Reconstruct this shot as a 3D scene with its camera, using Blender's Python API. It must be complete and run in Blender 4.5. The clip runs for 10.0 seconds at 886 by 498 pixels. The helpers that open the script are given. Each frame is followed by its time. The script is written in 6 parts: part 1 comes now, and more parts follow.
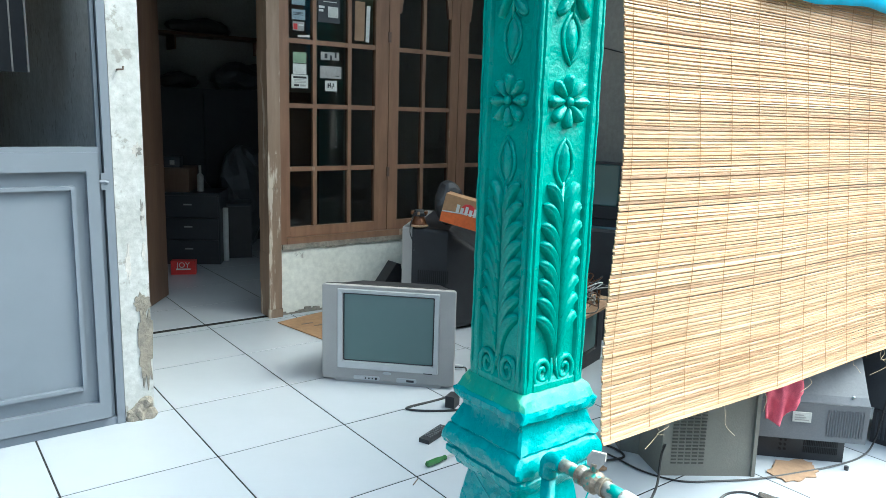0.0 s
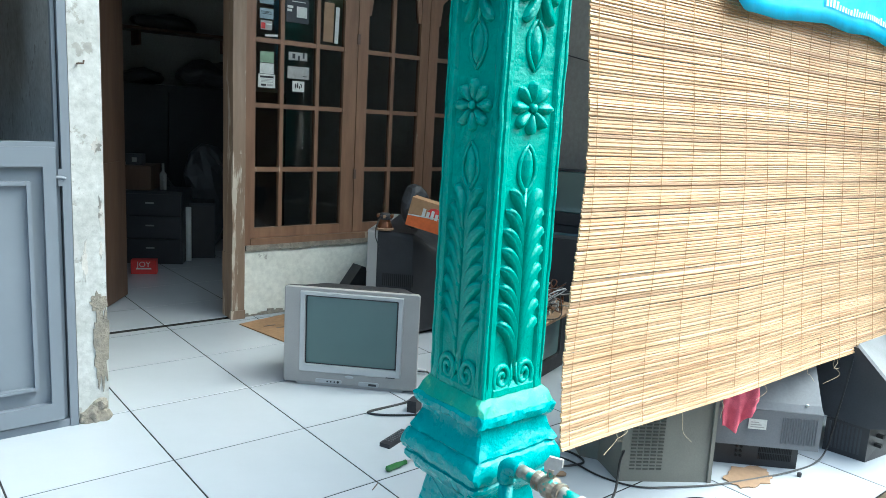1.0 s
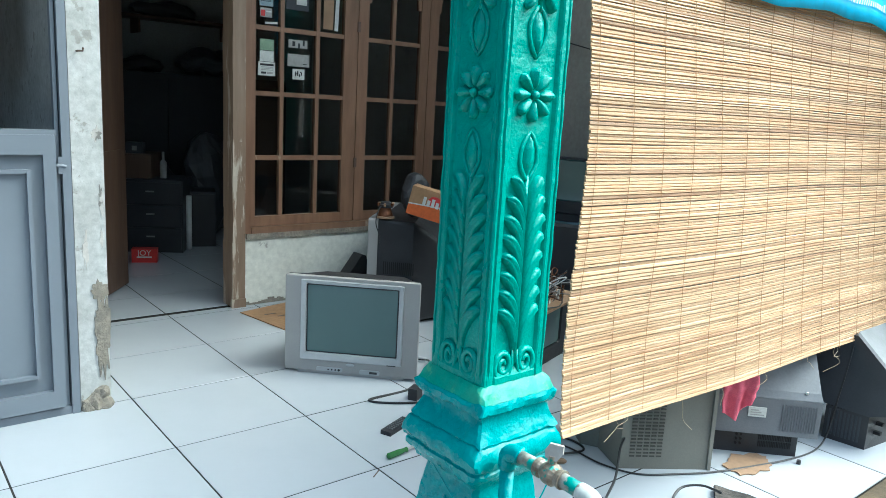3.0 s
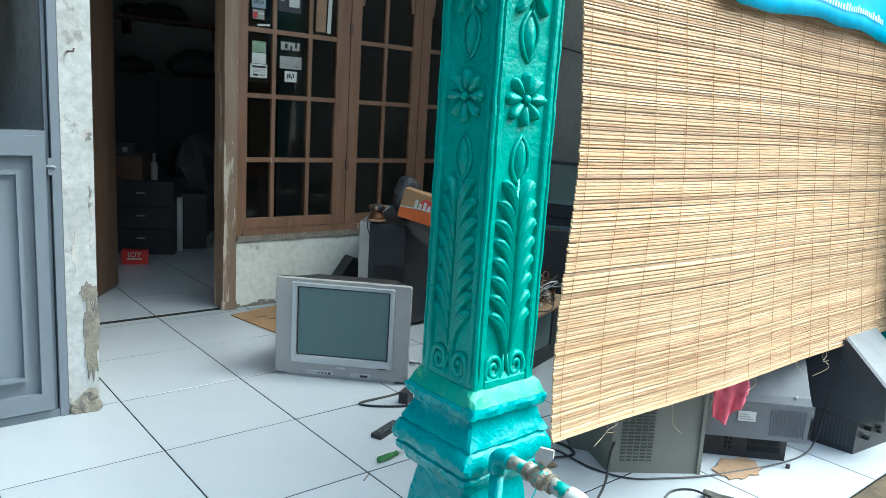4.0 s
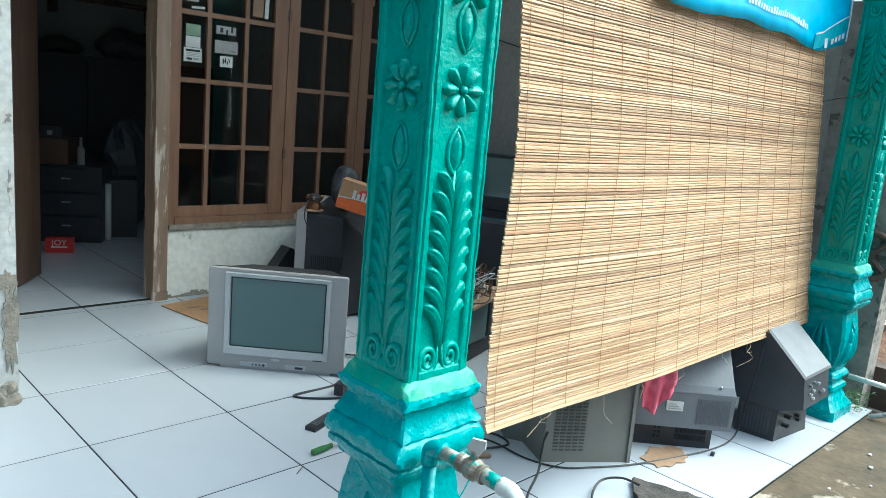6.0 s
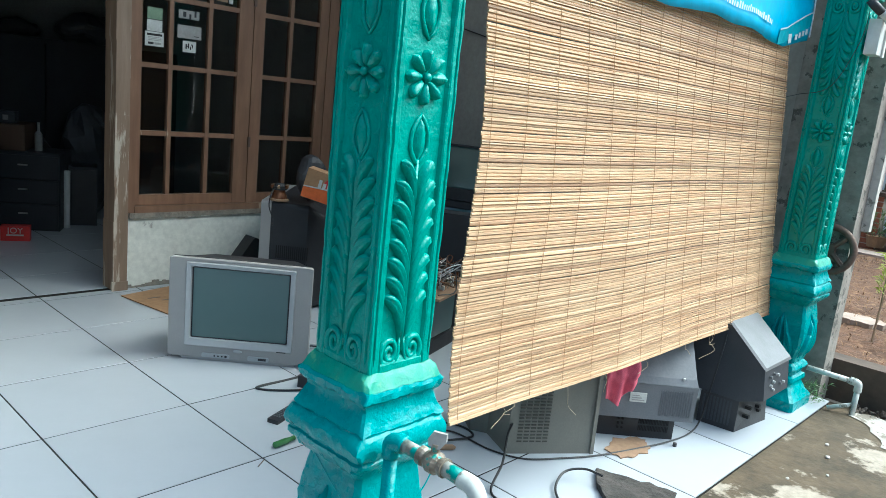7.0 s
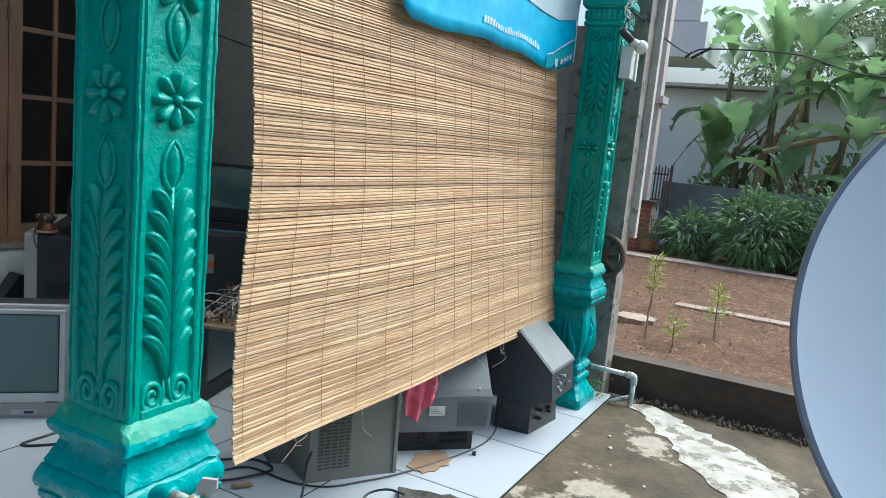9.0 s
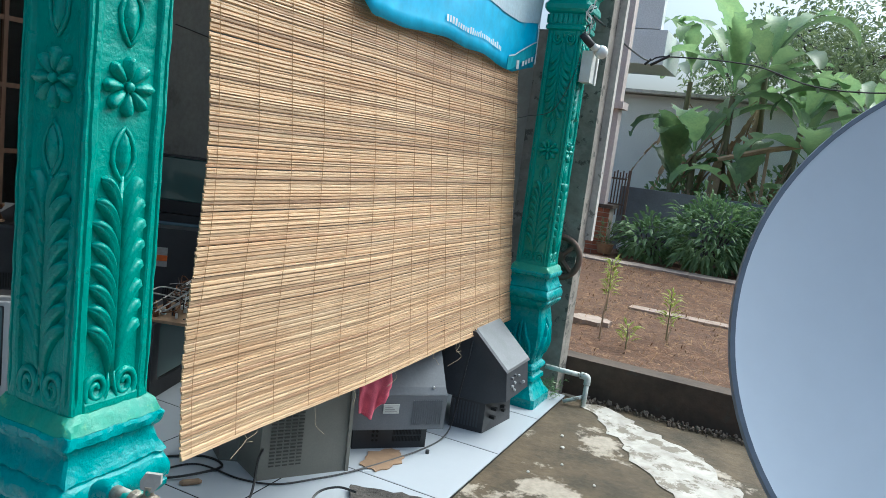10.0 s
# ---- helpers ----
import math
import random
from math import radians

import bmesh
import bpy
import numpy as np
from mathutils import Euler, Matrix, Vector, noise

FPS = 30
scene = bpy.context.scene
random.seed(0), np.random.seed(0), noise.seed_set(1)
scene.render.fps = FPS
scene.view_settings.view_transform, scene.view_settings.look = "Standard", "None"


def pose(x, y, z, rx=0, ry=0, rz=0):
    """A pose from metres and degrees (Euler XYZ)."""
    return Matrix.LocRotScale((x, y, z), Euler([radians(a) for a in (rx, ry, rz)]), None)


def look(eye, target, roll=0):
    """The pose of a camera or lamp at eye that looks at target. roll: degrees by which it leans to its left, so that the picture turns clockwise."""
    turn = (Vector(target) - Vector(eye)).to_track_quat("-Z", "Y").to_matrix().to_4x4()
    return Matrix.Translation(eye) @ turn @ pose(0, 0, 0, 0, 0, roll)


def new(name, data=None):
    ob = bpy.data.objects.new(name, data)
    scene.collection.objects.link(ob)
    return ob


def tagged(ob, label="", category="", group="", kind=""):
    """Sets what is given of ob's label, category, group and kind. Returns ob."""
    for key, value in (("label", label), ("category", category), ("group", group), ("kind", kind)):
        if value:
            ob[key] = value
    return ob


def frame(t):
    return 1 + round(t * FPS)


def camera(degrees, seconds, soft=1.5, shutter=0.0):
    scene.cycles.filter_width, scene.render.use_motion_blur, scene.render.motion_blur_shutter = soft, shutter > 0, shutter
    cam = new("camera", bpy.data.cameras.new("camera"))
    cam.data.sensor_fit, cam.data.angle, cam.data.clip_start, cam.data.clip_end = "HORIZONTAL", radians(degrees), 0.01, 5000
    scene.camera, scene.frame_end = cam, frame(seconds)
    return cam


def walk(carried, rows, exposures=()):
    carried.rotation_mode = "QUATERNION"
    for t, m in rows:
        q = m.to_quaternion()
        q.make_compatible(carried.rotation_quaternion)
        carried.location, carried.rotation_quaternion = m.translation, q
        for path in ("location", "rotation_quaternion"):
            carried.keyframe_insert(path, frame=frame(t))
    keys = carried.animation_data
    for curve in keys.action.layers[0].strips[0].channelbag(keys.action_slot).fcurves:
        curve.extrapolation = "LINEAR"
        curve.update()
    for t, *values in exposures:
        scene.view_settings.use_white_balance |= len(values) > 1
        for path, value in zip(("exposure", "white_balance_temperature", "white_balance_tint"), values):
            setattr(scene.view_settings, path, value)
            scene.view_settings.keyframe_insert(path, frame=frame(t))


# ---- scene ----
cam = camera(62.0, 10.0, soft=0.6)
PATH = [
    (0, (-1.327, -1.885, 1.21), (-0.149, -0.31, 0.845), 1.7),
    (0.5, (-1.315, -1.884, 1.21), (-0.084, -0.348, 0.858), 2.5),
    (1, (-1.316, -1.887, 1.209), (-0.067, -0.365, 0.859), 3.2),
    (1.5, (-1.319, -1.89, 1.209), (-0.07, -0.369, 0.856), 3.3),
    (2, (-1.318, -1.889, 1.209), (-0.061, -0.376, 0.848), 3.2),
    (2.5, (-1.318, -1.886, 1.206), (-0.077, -0.365, 0.824), 3.1),
    (4, (-1.315, -1.886, 1.207), (-0.051, -0.381, 0.837), 3.6),
    (4.5, (-1.316, -1.884, 1.202), (-0.057, -0.379, 0.814), 4.3),
    (5, (-1.312, -1.884, 1.204), (-0.017, -0.409, 0.819), 4.2),
    (5.5, (-1.31, -1.887, 1.206), (0.029, -0.45, 0.831), 4.5),
    (7, (-1.279, -1.879, 1.199), (0.163, -0.55, 0.805), 6.0),
    (7.5, (-1.267, -1.876, 1.2), (0.197, -0.567, 0.824), 5.9),
    (8, (-1.249, -1.893, 1.206), (0.332, -0.714, 0.873), 5.9),
    (8.5, (-1.225, -1.913, 1.213), (0.465, -0.886, 0.928), 5.7),
    (9, (-1.213, -1.922, 1.215), (0.531, -0.989, 0.919), 5.5),
    (9.5, (-1.209, -1.928, 1.216), (0.556, -1.039, 0.908), 6.6),
    (10, (-1.209, -1.932, 1.211), (0.584, -1.094, 0.926), 7.2),
]
walk(cam, [(t, look(eye, target, roll)) for t, eye, target, roll in PATH],
     [(0.0, 1.77, 5350, -8), (2.5, 1.57, 5280, -9), (5.5, 1.46, 5250, -10), (7.0, 1.3, 5250, -8), (8.0, 1.1, 5270, -6), (8.5, 1.0, 5300, -5), (10.0, 0.8, 5400, -4)])

# ---------------------------------------------------------------- world and light
world = bpy.data.worlds.new("sky")
scene.world = world
world.use_nodes = True
wn = world.node_tree.nodes
sky = wn.new("ShaderNodeTexSky")
sky.sky_type, sky.sun_disc = "NISHITA", False
sky.sun_elevation, sky.sun_rotation = radians(54), radians(126)
sky.air_density, sky.dust_density, sky.ozone_density = 0.8, 9.0, 1.2
wn["Background"].inputs["Strength"].default_value = 0.15
world.node_tree.links.new(sky.outputs[0], wn["Background"].inputs["Color"])
sun = new("sun", bpy.data.lights.new("sun", "SUN"))
sun.data.energy, sun.data.angle, sun.data.color = 0.85, radians(80), (1.0, 0.98, 0.96)
sun.matrix_world = look((4.755, -3.455, 8.09), (0, 0, 0))

# ---------------------------------------------------------------- materials


def surf(name, base, alt=None, scale=8.0, rough=0.6, metal=0.0, bump=0.15, bump_scale=60.0, rand=0.0,
         fine=0.12, stretch=(1, 1, 1), spots=None, spot_scale=5.0, spot_cut=0.55, coords="Object", coat=0.0, rough_var=0.1,
         bump_dist=0.004, thin=0.0, spec=0.5):
    """A procedural surface: two colours mixed by a wide noise, fine grain, optional patches of a third colour, relief."""
    m = bpy.data.materials.new(name)
    m.use_nodes = True
    n, l = m.node_tree.nodes, m.node_tree.links
    b = n["Principled BSDF"]
    tc = n.new("ShaderNodeTexCoord")
    mp = n.new("ShaderNodeMapping")
    mp.inputs["Scale"].default_value = stretch
    l.new(tc.outputs[coords], mp.inputs["Vector"])

    def noise_at(s, detail=5, rough_=0.6):
        t = n.new("ShaderNodeTexNoise")
        t.inputs["Scale"].default_value, t.inputs["Detail"].default_value, t.inputs["Roughness"].default_value = s, detail, rough_
        l.new(mp.outputs[0], t.inputs["Vector"])
        return t.outputs["Fac"]

    def mixed(fac, a, c, kind="MIX"):
        x = n.new("ShaderNodeMix")
        x.data_type, x.blend_type = "RGBA", kind
        for sock, val in ((x.inputs[0], fac), (x.inputs[6], a), (x.inputs[7], c)):
            if hasattr(val, "is_linked"):
                l.new(val, sock)
            else:
                sock.default_value = val
        return x.outputs[2]

    def ramp(fac, lo, hi):
        r = n.new("ShaderNodeMapRange")
        r.inputs[1].default_value, r.inputs[2].default_value = lo, hi
        l.new(fac, r.inputs[0])
        return r.outputs[0]

    alt = alt or tuple(c * 0.8 for c in base)
    col = mixed(ramp(noise_at(scale), 0.35, 0.65), (*base, 1), (*alt, 1))
    if spots:
        col = mixed(ramp(noise_at(spot_scale, 8, 0.65), spot_cut, spot_cut + 0.04), col, (*spots, 1))
    grain = noise_at(bump_scale, 6)
    if fine:
        g = n.new("ShaderNodeMapRange")
        g.inputs[1].default_value, g.inputs[2].default_value, g.inputs[3].default_value, g.inputs[4].default_value = 0.3, 0.7, 1 - fine, 1 + fine
        l.new(grain, g.inputs[0])
        x = n.new("ShaderNodeVectorMath")
        x.operation = "SCALE"
        l.new(col, x.inputs[0])
        l.new(g.outputs[0], x.inputs["Scale"])
        col = x.outputs[0]
    if rand:
        oi = n.new("ShaderNodeObjectInfo")
        g = n.new("ShaderNodeMapRange")
        g.inputs[3].default_value, g.inputs[4].default_value = 1 - rand, 1 + rand
        l.new(oi.outputs["Random"], g.inputs[0])
        x = n.new("ShaderNodeVectorMath")
        x.operation = "SCALE"
        l.new(col, x.inputs[0])
        l.new(g.outputs[0], x.inputs["Scale"])
        col = x.outputs[0]
    l.new(col, b.inputs["Base Color"])
    rr = n.new("ShaderNodeMapRange")
    rr.inputs[3].default_value, rr.inputs[4].default_value = max(0.02, rough - rough_var), min(1, rough + rough_var)
    l.new(noise_at(scale * 3), rr.inputs[0])
    l.new(rr.outputs[0], b.inputs["Roughness"])
    b.inputs["Metallic"].default_value = metal
    b.inputs["Coat Weight"].default_value = coat
    b.inputs["Specular IOR Level"].default_value = spec
    if thin:
        tr = n.new("ShaderNodeBsdfTranslucent")
        l.new(col, tr.inputs["Color"])
        ms = n.new("ShaderNodeMixShader")
        ms.inputs[0].default_value = thin
        l.new(b.outputs[0], ms.inputs[1])
        l.new(tr.outputs[0], ms.inputs[2])
        l.new(ms.outputs[0], n["Material Output"].inputs["Surface"])
    if bump:
        bp = n.new("ShaderNodeBump")
        bp.inputs["Strength"].default_value, bp.inputs["Distance"].default_value = bump, bump_dist
        l.new(grain, bp.inputs["Height"])
        l.new(bp.outputs[0], b.inputs["Normal"])
    return m


TEAL = surf("teal_gloss_paint", (0.014, 0.27, 0.215), (0.020, 0.315, 0.25), 10, 0.30, bump=0.6, bump_scale=75, fine=0.08,
            spots=(0.035, 0.40, 0.30), spot_scale=60, spot_cut=0.70, bump_dist=0.005, spec=0.45)
TURQ = surf("turquoise_gloss_paint", (0.007, 0.265, 0.272), (0.008, 0.29, 0.296), 10, 0.28, bump=0.65, bump_scale=70, fine=0.08,
            spots=(0.02, 0.34, 0.35), spot_scale=55, spot_cut=0.72, bump_dist=0.005, spec=0.45)
LIMEGREEN = surf("worn_pale_green_paint", (0.02, 0.27, 0.20), (0.045, 0.30, 0.205), 14, 0.40, bump=0.4, bump_scale=70, fine=0.08,
                 spots=(0.11, 0.36, 0.21), spot_scale=40, spot_cut=0.60, bump_dist=0.005, spec=0.45)
TILE = surf("white_glazed_tile", (0.455, 0.48, 0.51), (0.425, 0.45, 0.48), 1.5, 0.16, bump=0.02, bump_scale=12, fine=0.02, rand=0.03,
            spots=(0.475, 0.485, 0.495), spot_scale=3.2, spot_cut=0.68, coords="Object", rough_var=0.05)
GROUT = surf("dark_grout", (0.022, 0.022, 0.022), (0.04, 0.038, 0.036), 20, 0.95, bump=0.2, spec=0.1)
WHITEWALL = surf("flaking_white_wall_paint", (0.52, 0.52, 0.50), (0.42, 0.42, 0.395), 6, 0.75, bump=0.6, bump_scale=35,
                 spots=(0.33, 0.32, 0.29), spot_scale=14, spot_cut=0.60, fine=0.16)
CREAMWALL = surf("worn_cream_wall_paint", (0.76, 0.75, 0.67), (0.69, 0.68, 0.60), 4, 0.75, bump=0.25, bump_scale=30,
                 spots=(0.40, 0.38, 0.33), spot_scale=8, spot_cut=0.68)
# beige kept dim: porch and garage shade is put into this colour
BEIGEWALL = surf("shaded_beige_wall_paint", (0.36, 0.34, 0.30), (0.30, 0.285, 0.25), 3, 0.8, bump=0.2, bump_scale=30,
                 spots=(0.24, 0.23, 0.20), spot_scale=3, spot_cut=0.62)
ROOMWALL = surf("room_wall_paint", (0.32, 0.335, 0.325), (0.27, 0.285, 0.275), 2, 0.8, bump=0.15)
PLASTER = surf("bare_cement_plaster", (0.30, 0.265, 0.21), (0.20, 0.18, 0.15), 18, 0.9, bump=0.8, bump_scale=45, bump_dist=0.01)
DIRTYCONC = surf("weathered_concrete", (0.31, 0.28, 0.245), (0.20, 0.18, 0.155), 9, 0.9, bump=0.6, bump_scale=30,
                 spots=(0.10, 0.095, 0.08), spot_scale=16, spot_cut=0.57, bump_dist=0.008)
PALECONC = surf("pale_concrete_edge", (0.58, 0.55, 0.50), (0.46, 0.43, 0.39), 6, 0.9, bump=0.5, bump_scale=40, spots=(0.2, 0.19, 0.17), spot_scale=12, spot_cut=0.6)
WETCONC = surf("damp_dark_concrete", (0.10, 0.07, 0.048), (0.06, 0.044, 0.032), 5, 0.85, bump=0.5, bump_scale=25, spots=(0.09, 0.075, 0.055), spot_scale=9, spot_cut=0.62)
GREYMETAL = surf("grey_painted_metal", (0.195, 0.217, 0.25), (0.175, 0.197, 0.228), 2.5, 0.45, bump=0.05, bump_scale=20, fine=0.03)
OLDWOOD = surf("weathered_brown_wood", (0.19, 0.125, 0.08), (0.28, 0.20, 0.14), 9, 0.65, bump=0.5, bump_scale=28, stretch=(1, 1, 0.12),
               spots=(0.50, 0.43, 0.34), spot_scale=13, spot_cut=0.54)
SASHWOOD = surf("varnished_brown_wood", (0.25, 0.138, 0.08), (0.19, 0.10, 0.058), 10, 0.5, bump=0.25, bump_scale=35, stretch=(1, 1, 0.15), rand=0.08, spots=(0.44, 0.34, 0.24), spot_scale=11, spot_cut=0.63)
DARKWOOD = surf("dark_door_wood", (0.115, 0.068, 0.043), (0.08, 0.047, 0.03), 9, 0.5, bump=0.2, bump_scale=30, stretch=(1, 1, 0.15))
BAMBOO = surf("split_bamboo", (0.465, 0.29, 0.158), (0.58, 0.41, 0.25), 6, 0.5, bump=0.35, bump_scale=60, stretch=(0.35, 2, 6), rand=0.20, fine=0.18,
              spots=(0.34, 0.22, 0.13), spot_scale=5, spot_cut=0.67)
BAMBOOBROWN = surf("weathered_brown_bamboo", (0.36, 0.21, 0.115), (0.45, 0.30, 0.18), 6, 0.55, bump=0.35, bump_scale=60, stretch=(0.35, 2, 6), rand=0.25, fine=0.2)
TWINE = surf("brown_twine", (0.40, 0.245, 0.125), None, 40, 0.9, bump=0.3)
STRAW = surf("pale_fibre", (0.45, 0.36, 0.24), None, 40, 0.8, bump=0)
SILVER = surf("silver_grey_plastic", (0.37, 0.355, 0.338), (0.335, 0.322, 0.308), 5, 0.42, bump=0.05, bump_scale=200, fine=0.03)
SILVERLIGHT = surf("light_silver_plastic", (0.47, 0.475, 0.48), (0.42, 0.43, 0.435), 5, 0.35, bump=0.0, fine=0.02)
BLACKPL = surf("black_plastic", (0.022, 0.022, 0.025), (0.03, 0.03, 0.033), 6, 0.5, bump=0.15, bump_scale=160, fine=0.1)
DUSTYBLACK = surf("dusty_dark_plastic", (0.036, 0.040, 0.048), (0.052, 0.056, 0.064), 5, 0.5, bump=0.12, bump_scale=150, fine=0.1)
CHARCOAL = surf("dusty_charcoal_plastic", (0.125, 0.13, 0.14), (0.16, 0.165, 0.175), 4, 0.48, bump=0.12, bump_scale=150, fine=0.08)
# dusty plastic; on the black set its paleness also stands for light
DUSTLIT = surf("dusty_lit_plastic", (0.165, 0.17, 0.18), (0.12, 0.125, 0.13), 7, 0.4, bump=0.1, bump_scale=120, fine=0.08, metal=0.0)
# darker copy of the drab plastic for the shade in the vent slots
DRABSHADE = surf("drab_vent_shade", (0.075, 0.072, 0.06), None, 5, 0.7, bump=0)
DRAB = surf("drab_olive_grey_plastic", (0.19, 0.18, 0.15), (0.16, 0.152, 0.13), 4, 0.55, bump=0.12, bump_scale=150, fine=0.06)
SLOT = surf("vent_shadow", (0.012, 0.012, 0.012), None, 5, 0.8, bump=0)
SCREEN = surf("crt_glass", (0.085, 0.145, 0.14), (0.075, 0.13, 0.127), 1.5, 0.07, bump=0, fine=0, rough_var=0.02, coat=0.3)
WHITEPL = surf("white_plastic", (0.72, 0.72, 0.70), (0.62, 0.62, 0.58), 9, 0.45, bump=0.05, fine=0.04)
PVC = surf("aged_white_pvc", (0.62, 0.64, 0.60), (0.45, 0.48, 0.44), 14, 0.45, bump=0.1, spots=(0.16, 0.17, 0.13), spot_scale=22, spot_cut=0.6)
PVCGREEN = surf("paint_splashed_pvc", (0.50, 0.53, 0.49), (0.16, 0.15, 0.12), 30, 0.45, bump=0.3, spots=(0.01, 0.24, 0.20), spot_scale=22, spot_cut=0.50)
VALVE = surf("stained_valve_metal", (0.34, 0.30, 0.24), (0.13, 0.10, 0.07), 30, 0.45, metal=0.2, bump=0.4, bump_scale=80, spots=(0.03, 0.25, 0.2), spot_scale=35, spot_cut=0.58)
RUBBER = surf("black_cable_sheath", (0.013, 0.013, 0.014), None, 10, 0.45, bump=0)
PINK = surf("pink_cotton_cloth", (0.78, 0.16, 0.22), (0.68, 0.12, 0.18), 25, 0.9, bump=0.5, bump_scale=300)
CARDBOARD = surf("brown_cardboard", (0.34, 0.20, 0.10), (0.29, 0.17, 0.085), 7, 0.85, bump=0.15, bump_scale=40)
CARDPALE = surf("torn_pale_cardboard", (0.33, 0.215, 0.13), (0.25, 0.16, 0.095), 12, 0.85, bump=0.3, bump_scale=50)
ORANGE = surf("orange_printed_card", (0.62, 0.13, 0.02), (0.55, 0.11, 0.018), 6, 0.55, bump=0.03)
REDPRINT = surf("red_print", (0.55, 0.03, 0.03), None, 6, 0.5, bump=0)
PAPER = surf("white_paper", (0.62, 0.62, 0.58), (0.52, 0.52, 0.48), 20, 0.8, bump=0.1)
PAPERGREY = surf("grey_paper", (0.36, 0.35, 0.33), (0.30, 0.29, 0.27), 20, 0.8, bump=0.1)
PAPERGREEN = surf("pale_green_paper", (0.26, 0.36, 0.24), None, 20, 0.8, bump=0.1)
PAPERBLUE = surf("pale_blue_paper", (0.30, 0.38, 0.42), None, 20, 0.8, bump=0.1)
INK = surf("black_ink", (0.03, 0.03, 0.03), None, 20, 0.8, bump=0)
COPPER = surf("copper_winding", (0.20, 0.085, 0.04), (0.12, 0.05, 0.025), 60, 0.35, metal=0.7, bump=0.4, bump_scale=200)
BANNER = surf("blue_vinyl", (0.035, 0.43, 0.74), (0.06, 0.50, 0.78), 5, 0.4, bump=0.15, bump_scale=20, spots=(0.10, 0.47, 0.72), spot_scale=9, spot_cut=0.64)
BANTEAL = surf("teal_vinyl", (0.05, 0.40, 0.50), None, 5, 0.4, bump=0.1)
PALEVINYL = surf("pale_faded_vinyl", (0.50, 0.60, 0.66), (0.42, 0.55, 0.64), 6, 0.4, bump=0.1)
WHITEPRINT = surf("white_print", (0.74, 0.78, 0.80), None, 20, 0.5, bump=0)
BULBGLASS = surf("opal_bulb", (0.82, 0.82, 0.80), None, 5, 0.2, bump=0, fine=0)
IRON = surf("rusty_brown_iron", (0.17, 0.11, 0.085), (0.12, 0.08, 0.06), 20, 0.7, metal=0.3, bump=0.3, bump_scale=90)
DISHFACE = surf("pale_grey_dish_paint", (0.68, 0.735, 0.80), (0.66, 0.715, 0.78), 4, 0.55, bump=0.03, bump_scale=40, fine=0.015, spots=(0.56, 0.61, 0.67), spot_scale=7, spot_cut=0.7)
DISHRIM = surf("dark_grey_dish_rim", (0.17, 0.20, 0.25), (0.13, 0.155, 0.195), 10, 0.5, bump=0.05)
SOIL = surf("red_brown_soil", (0.135, 0.066, 0.030), (0.08, 0.038, 0.019), 8, 0.95, bump=0.8, bump_scale=30, spots=(0.22, 0.125, 0.06), spot_scale=14, spot_cut=0.58, bump_dist=0.02, fine=0.25)
GROUNDM = surf("mossy_concrete_yard", (0.105, 0.076, 0.042), (0.05, 0.038, 0.021), 5, 0.85, bump=0.6, bump_scale=35, spots=(0.33, 0.285, 0.225), spot_scale=2.8, spot_cut=0.575, bump_dist=0.008, fine=0.2)
LIME = surf("dried_white_cement_spill", (0.48, 0.45, 0.40), (0.33, 0.30, 0.26), 10, 0.85, bump=0.6, bump_scale=30, spots=(0.20, 0.175, 0.135), spot_scale=9, spot_cut=0.535)
STONE = surf("dark_rubble", (0.15, 0.115, 0.085), (0.22, 0.18, 0.14), 10, 0.9, bump=0.5, rand=0.4)
PATHM = surf("pale_worn_paving", (0.40, 0.315, 0.255), (0.31, 0.24, 0.19), 5, 0.9, bump=0.4, bump_scale=25)
LITTER = surf("dry_straw", (0.33, 0.205, 0.105), (0.17, 0.09, 0.045), 3, 0.9, bump=0)
LEAFDARK = surf("dark_green_leaf", (0.20, 0.31, 0.13), (0.13, 0.22, 0.09), 3, 0.4, bump=0, thin=0.35)
LEAFLIME = surf("young_lime_leaf", (0.40, 0.44, 0.10), (0.30, 0.38, 0.07), 6, 0.5, bump=0, thin=0.35)
LEAFFAR = surf("tree_leaf", (0.16, 0.22, 0.10), (0.22, 0.27, 0.13), 2, 0.45, bump=0, thin=0.4)
BANLEAF = surf("banana_leaf", (0.165, 0.27, 0.125), (0.24, 0.345, 0.15), 4, 0.36, bump=0.2, bump_scale=30, rand=0.45, thin=0.5)
BANDRY = surf("dry_banana_leaf", (0.40, 0.29, 0.18), (0.27, 0.19, 0.12), 5, 0.8, bump=0.3, rand=0.2)
BANSTEM = surf("banana_stem", (0.20, 0.20, 0.09), (0.13, 0.10, 0.06), 6, 0.6, bump=0.3, stretch=(1, 1, 0.3))
BARK = surf("grey_bark", (0.085, 0.075, 0.065), (0.04, 0.036, 0.032), 14, 0.95, bump=1.0, bump_scale=40, bump_dist=0.015)
HOUSEWHITE = surf("house_white_render", (0.80, 0.82, 0.82), (0.74, 0.76, 0.76), 2, 0.8, bump=0.1)
HOUSEPINK = surf("pale_pink_render", (0.62, 0.53, 0.49), (0.55, 0.46, 0.42), 4, 0.8, bump=0.1)
BRICK = surf("red_brick", (0.36, 0.13, 0.07), (0.28, 0.10, 0.055), 10, 0.85, bump=0.3, rand=0.2)
MORTAR = surf("pale_mortar", (0.42, 0.36, 0.30), None, 10, 0.9, bump=0.3)
BLOCKWALL = surf("grey_rendered_garden_wall", (0.22, 0.23, 0.235), (0.15, 0.155, 0.155), 2, 0.9, bump=0.3, spots=(0.08, 0.085, 0.075), spot_scale=3, spot_cut=0.6)
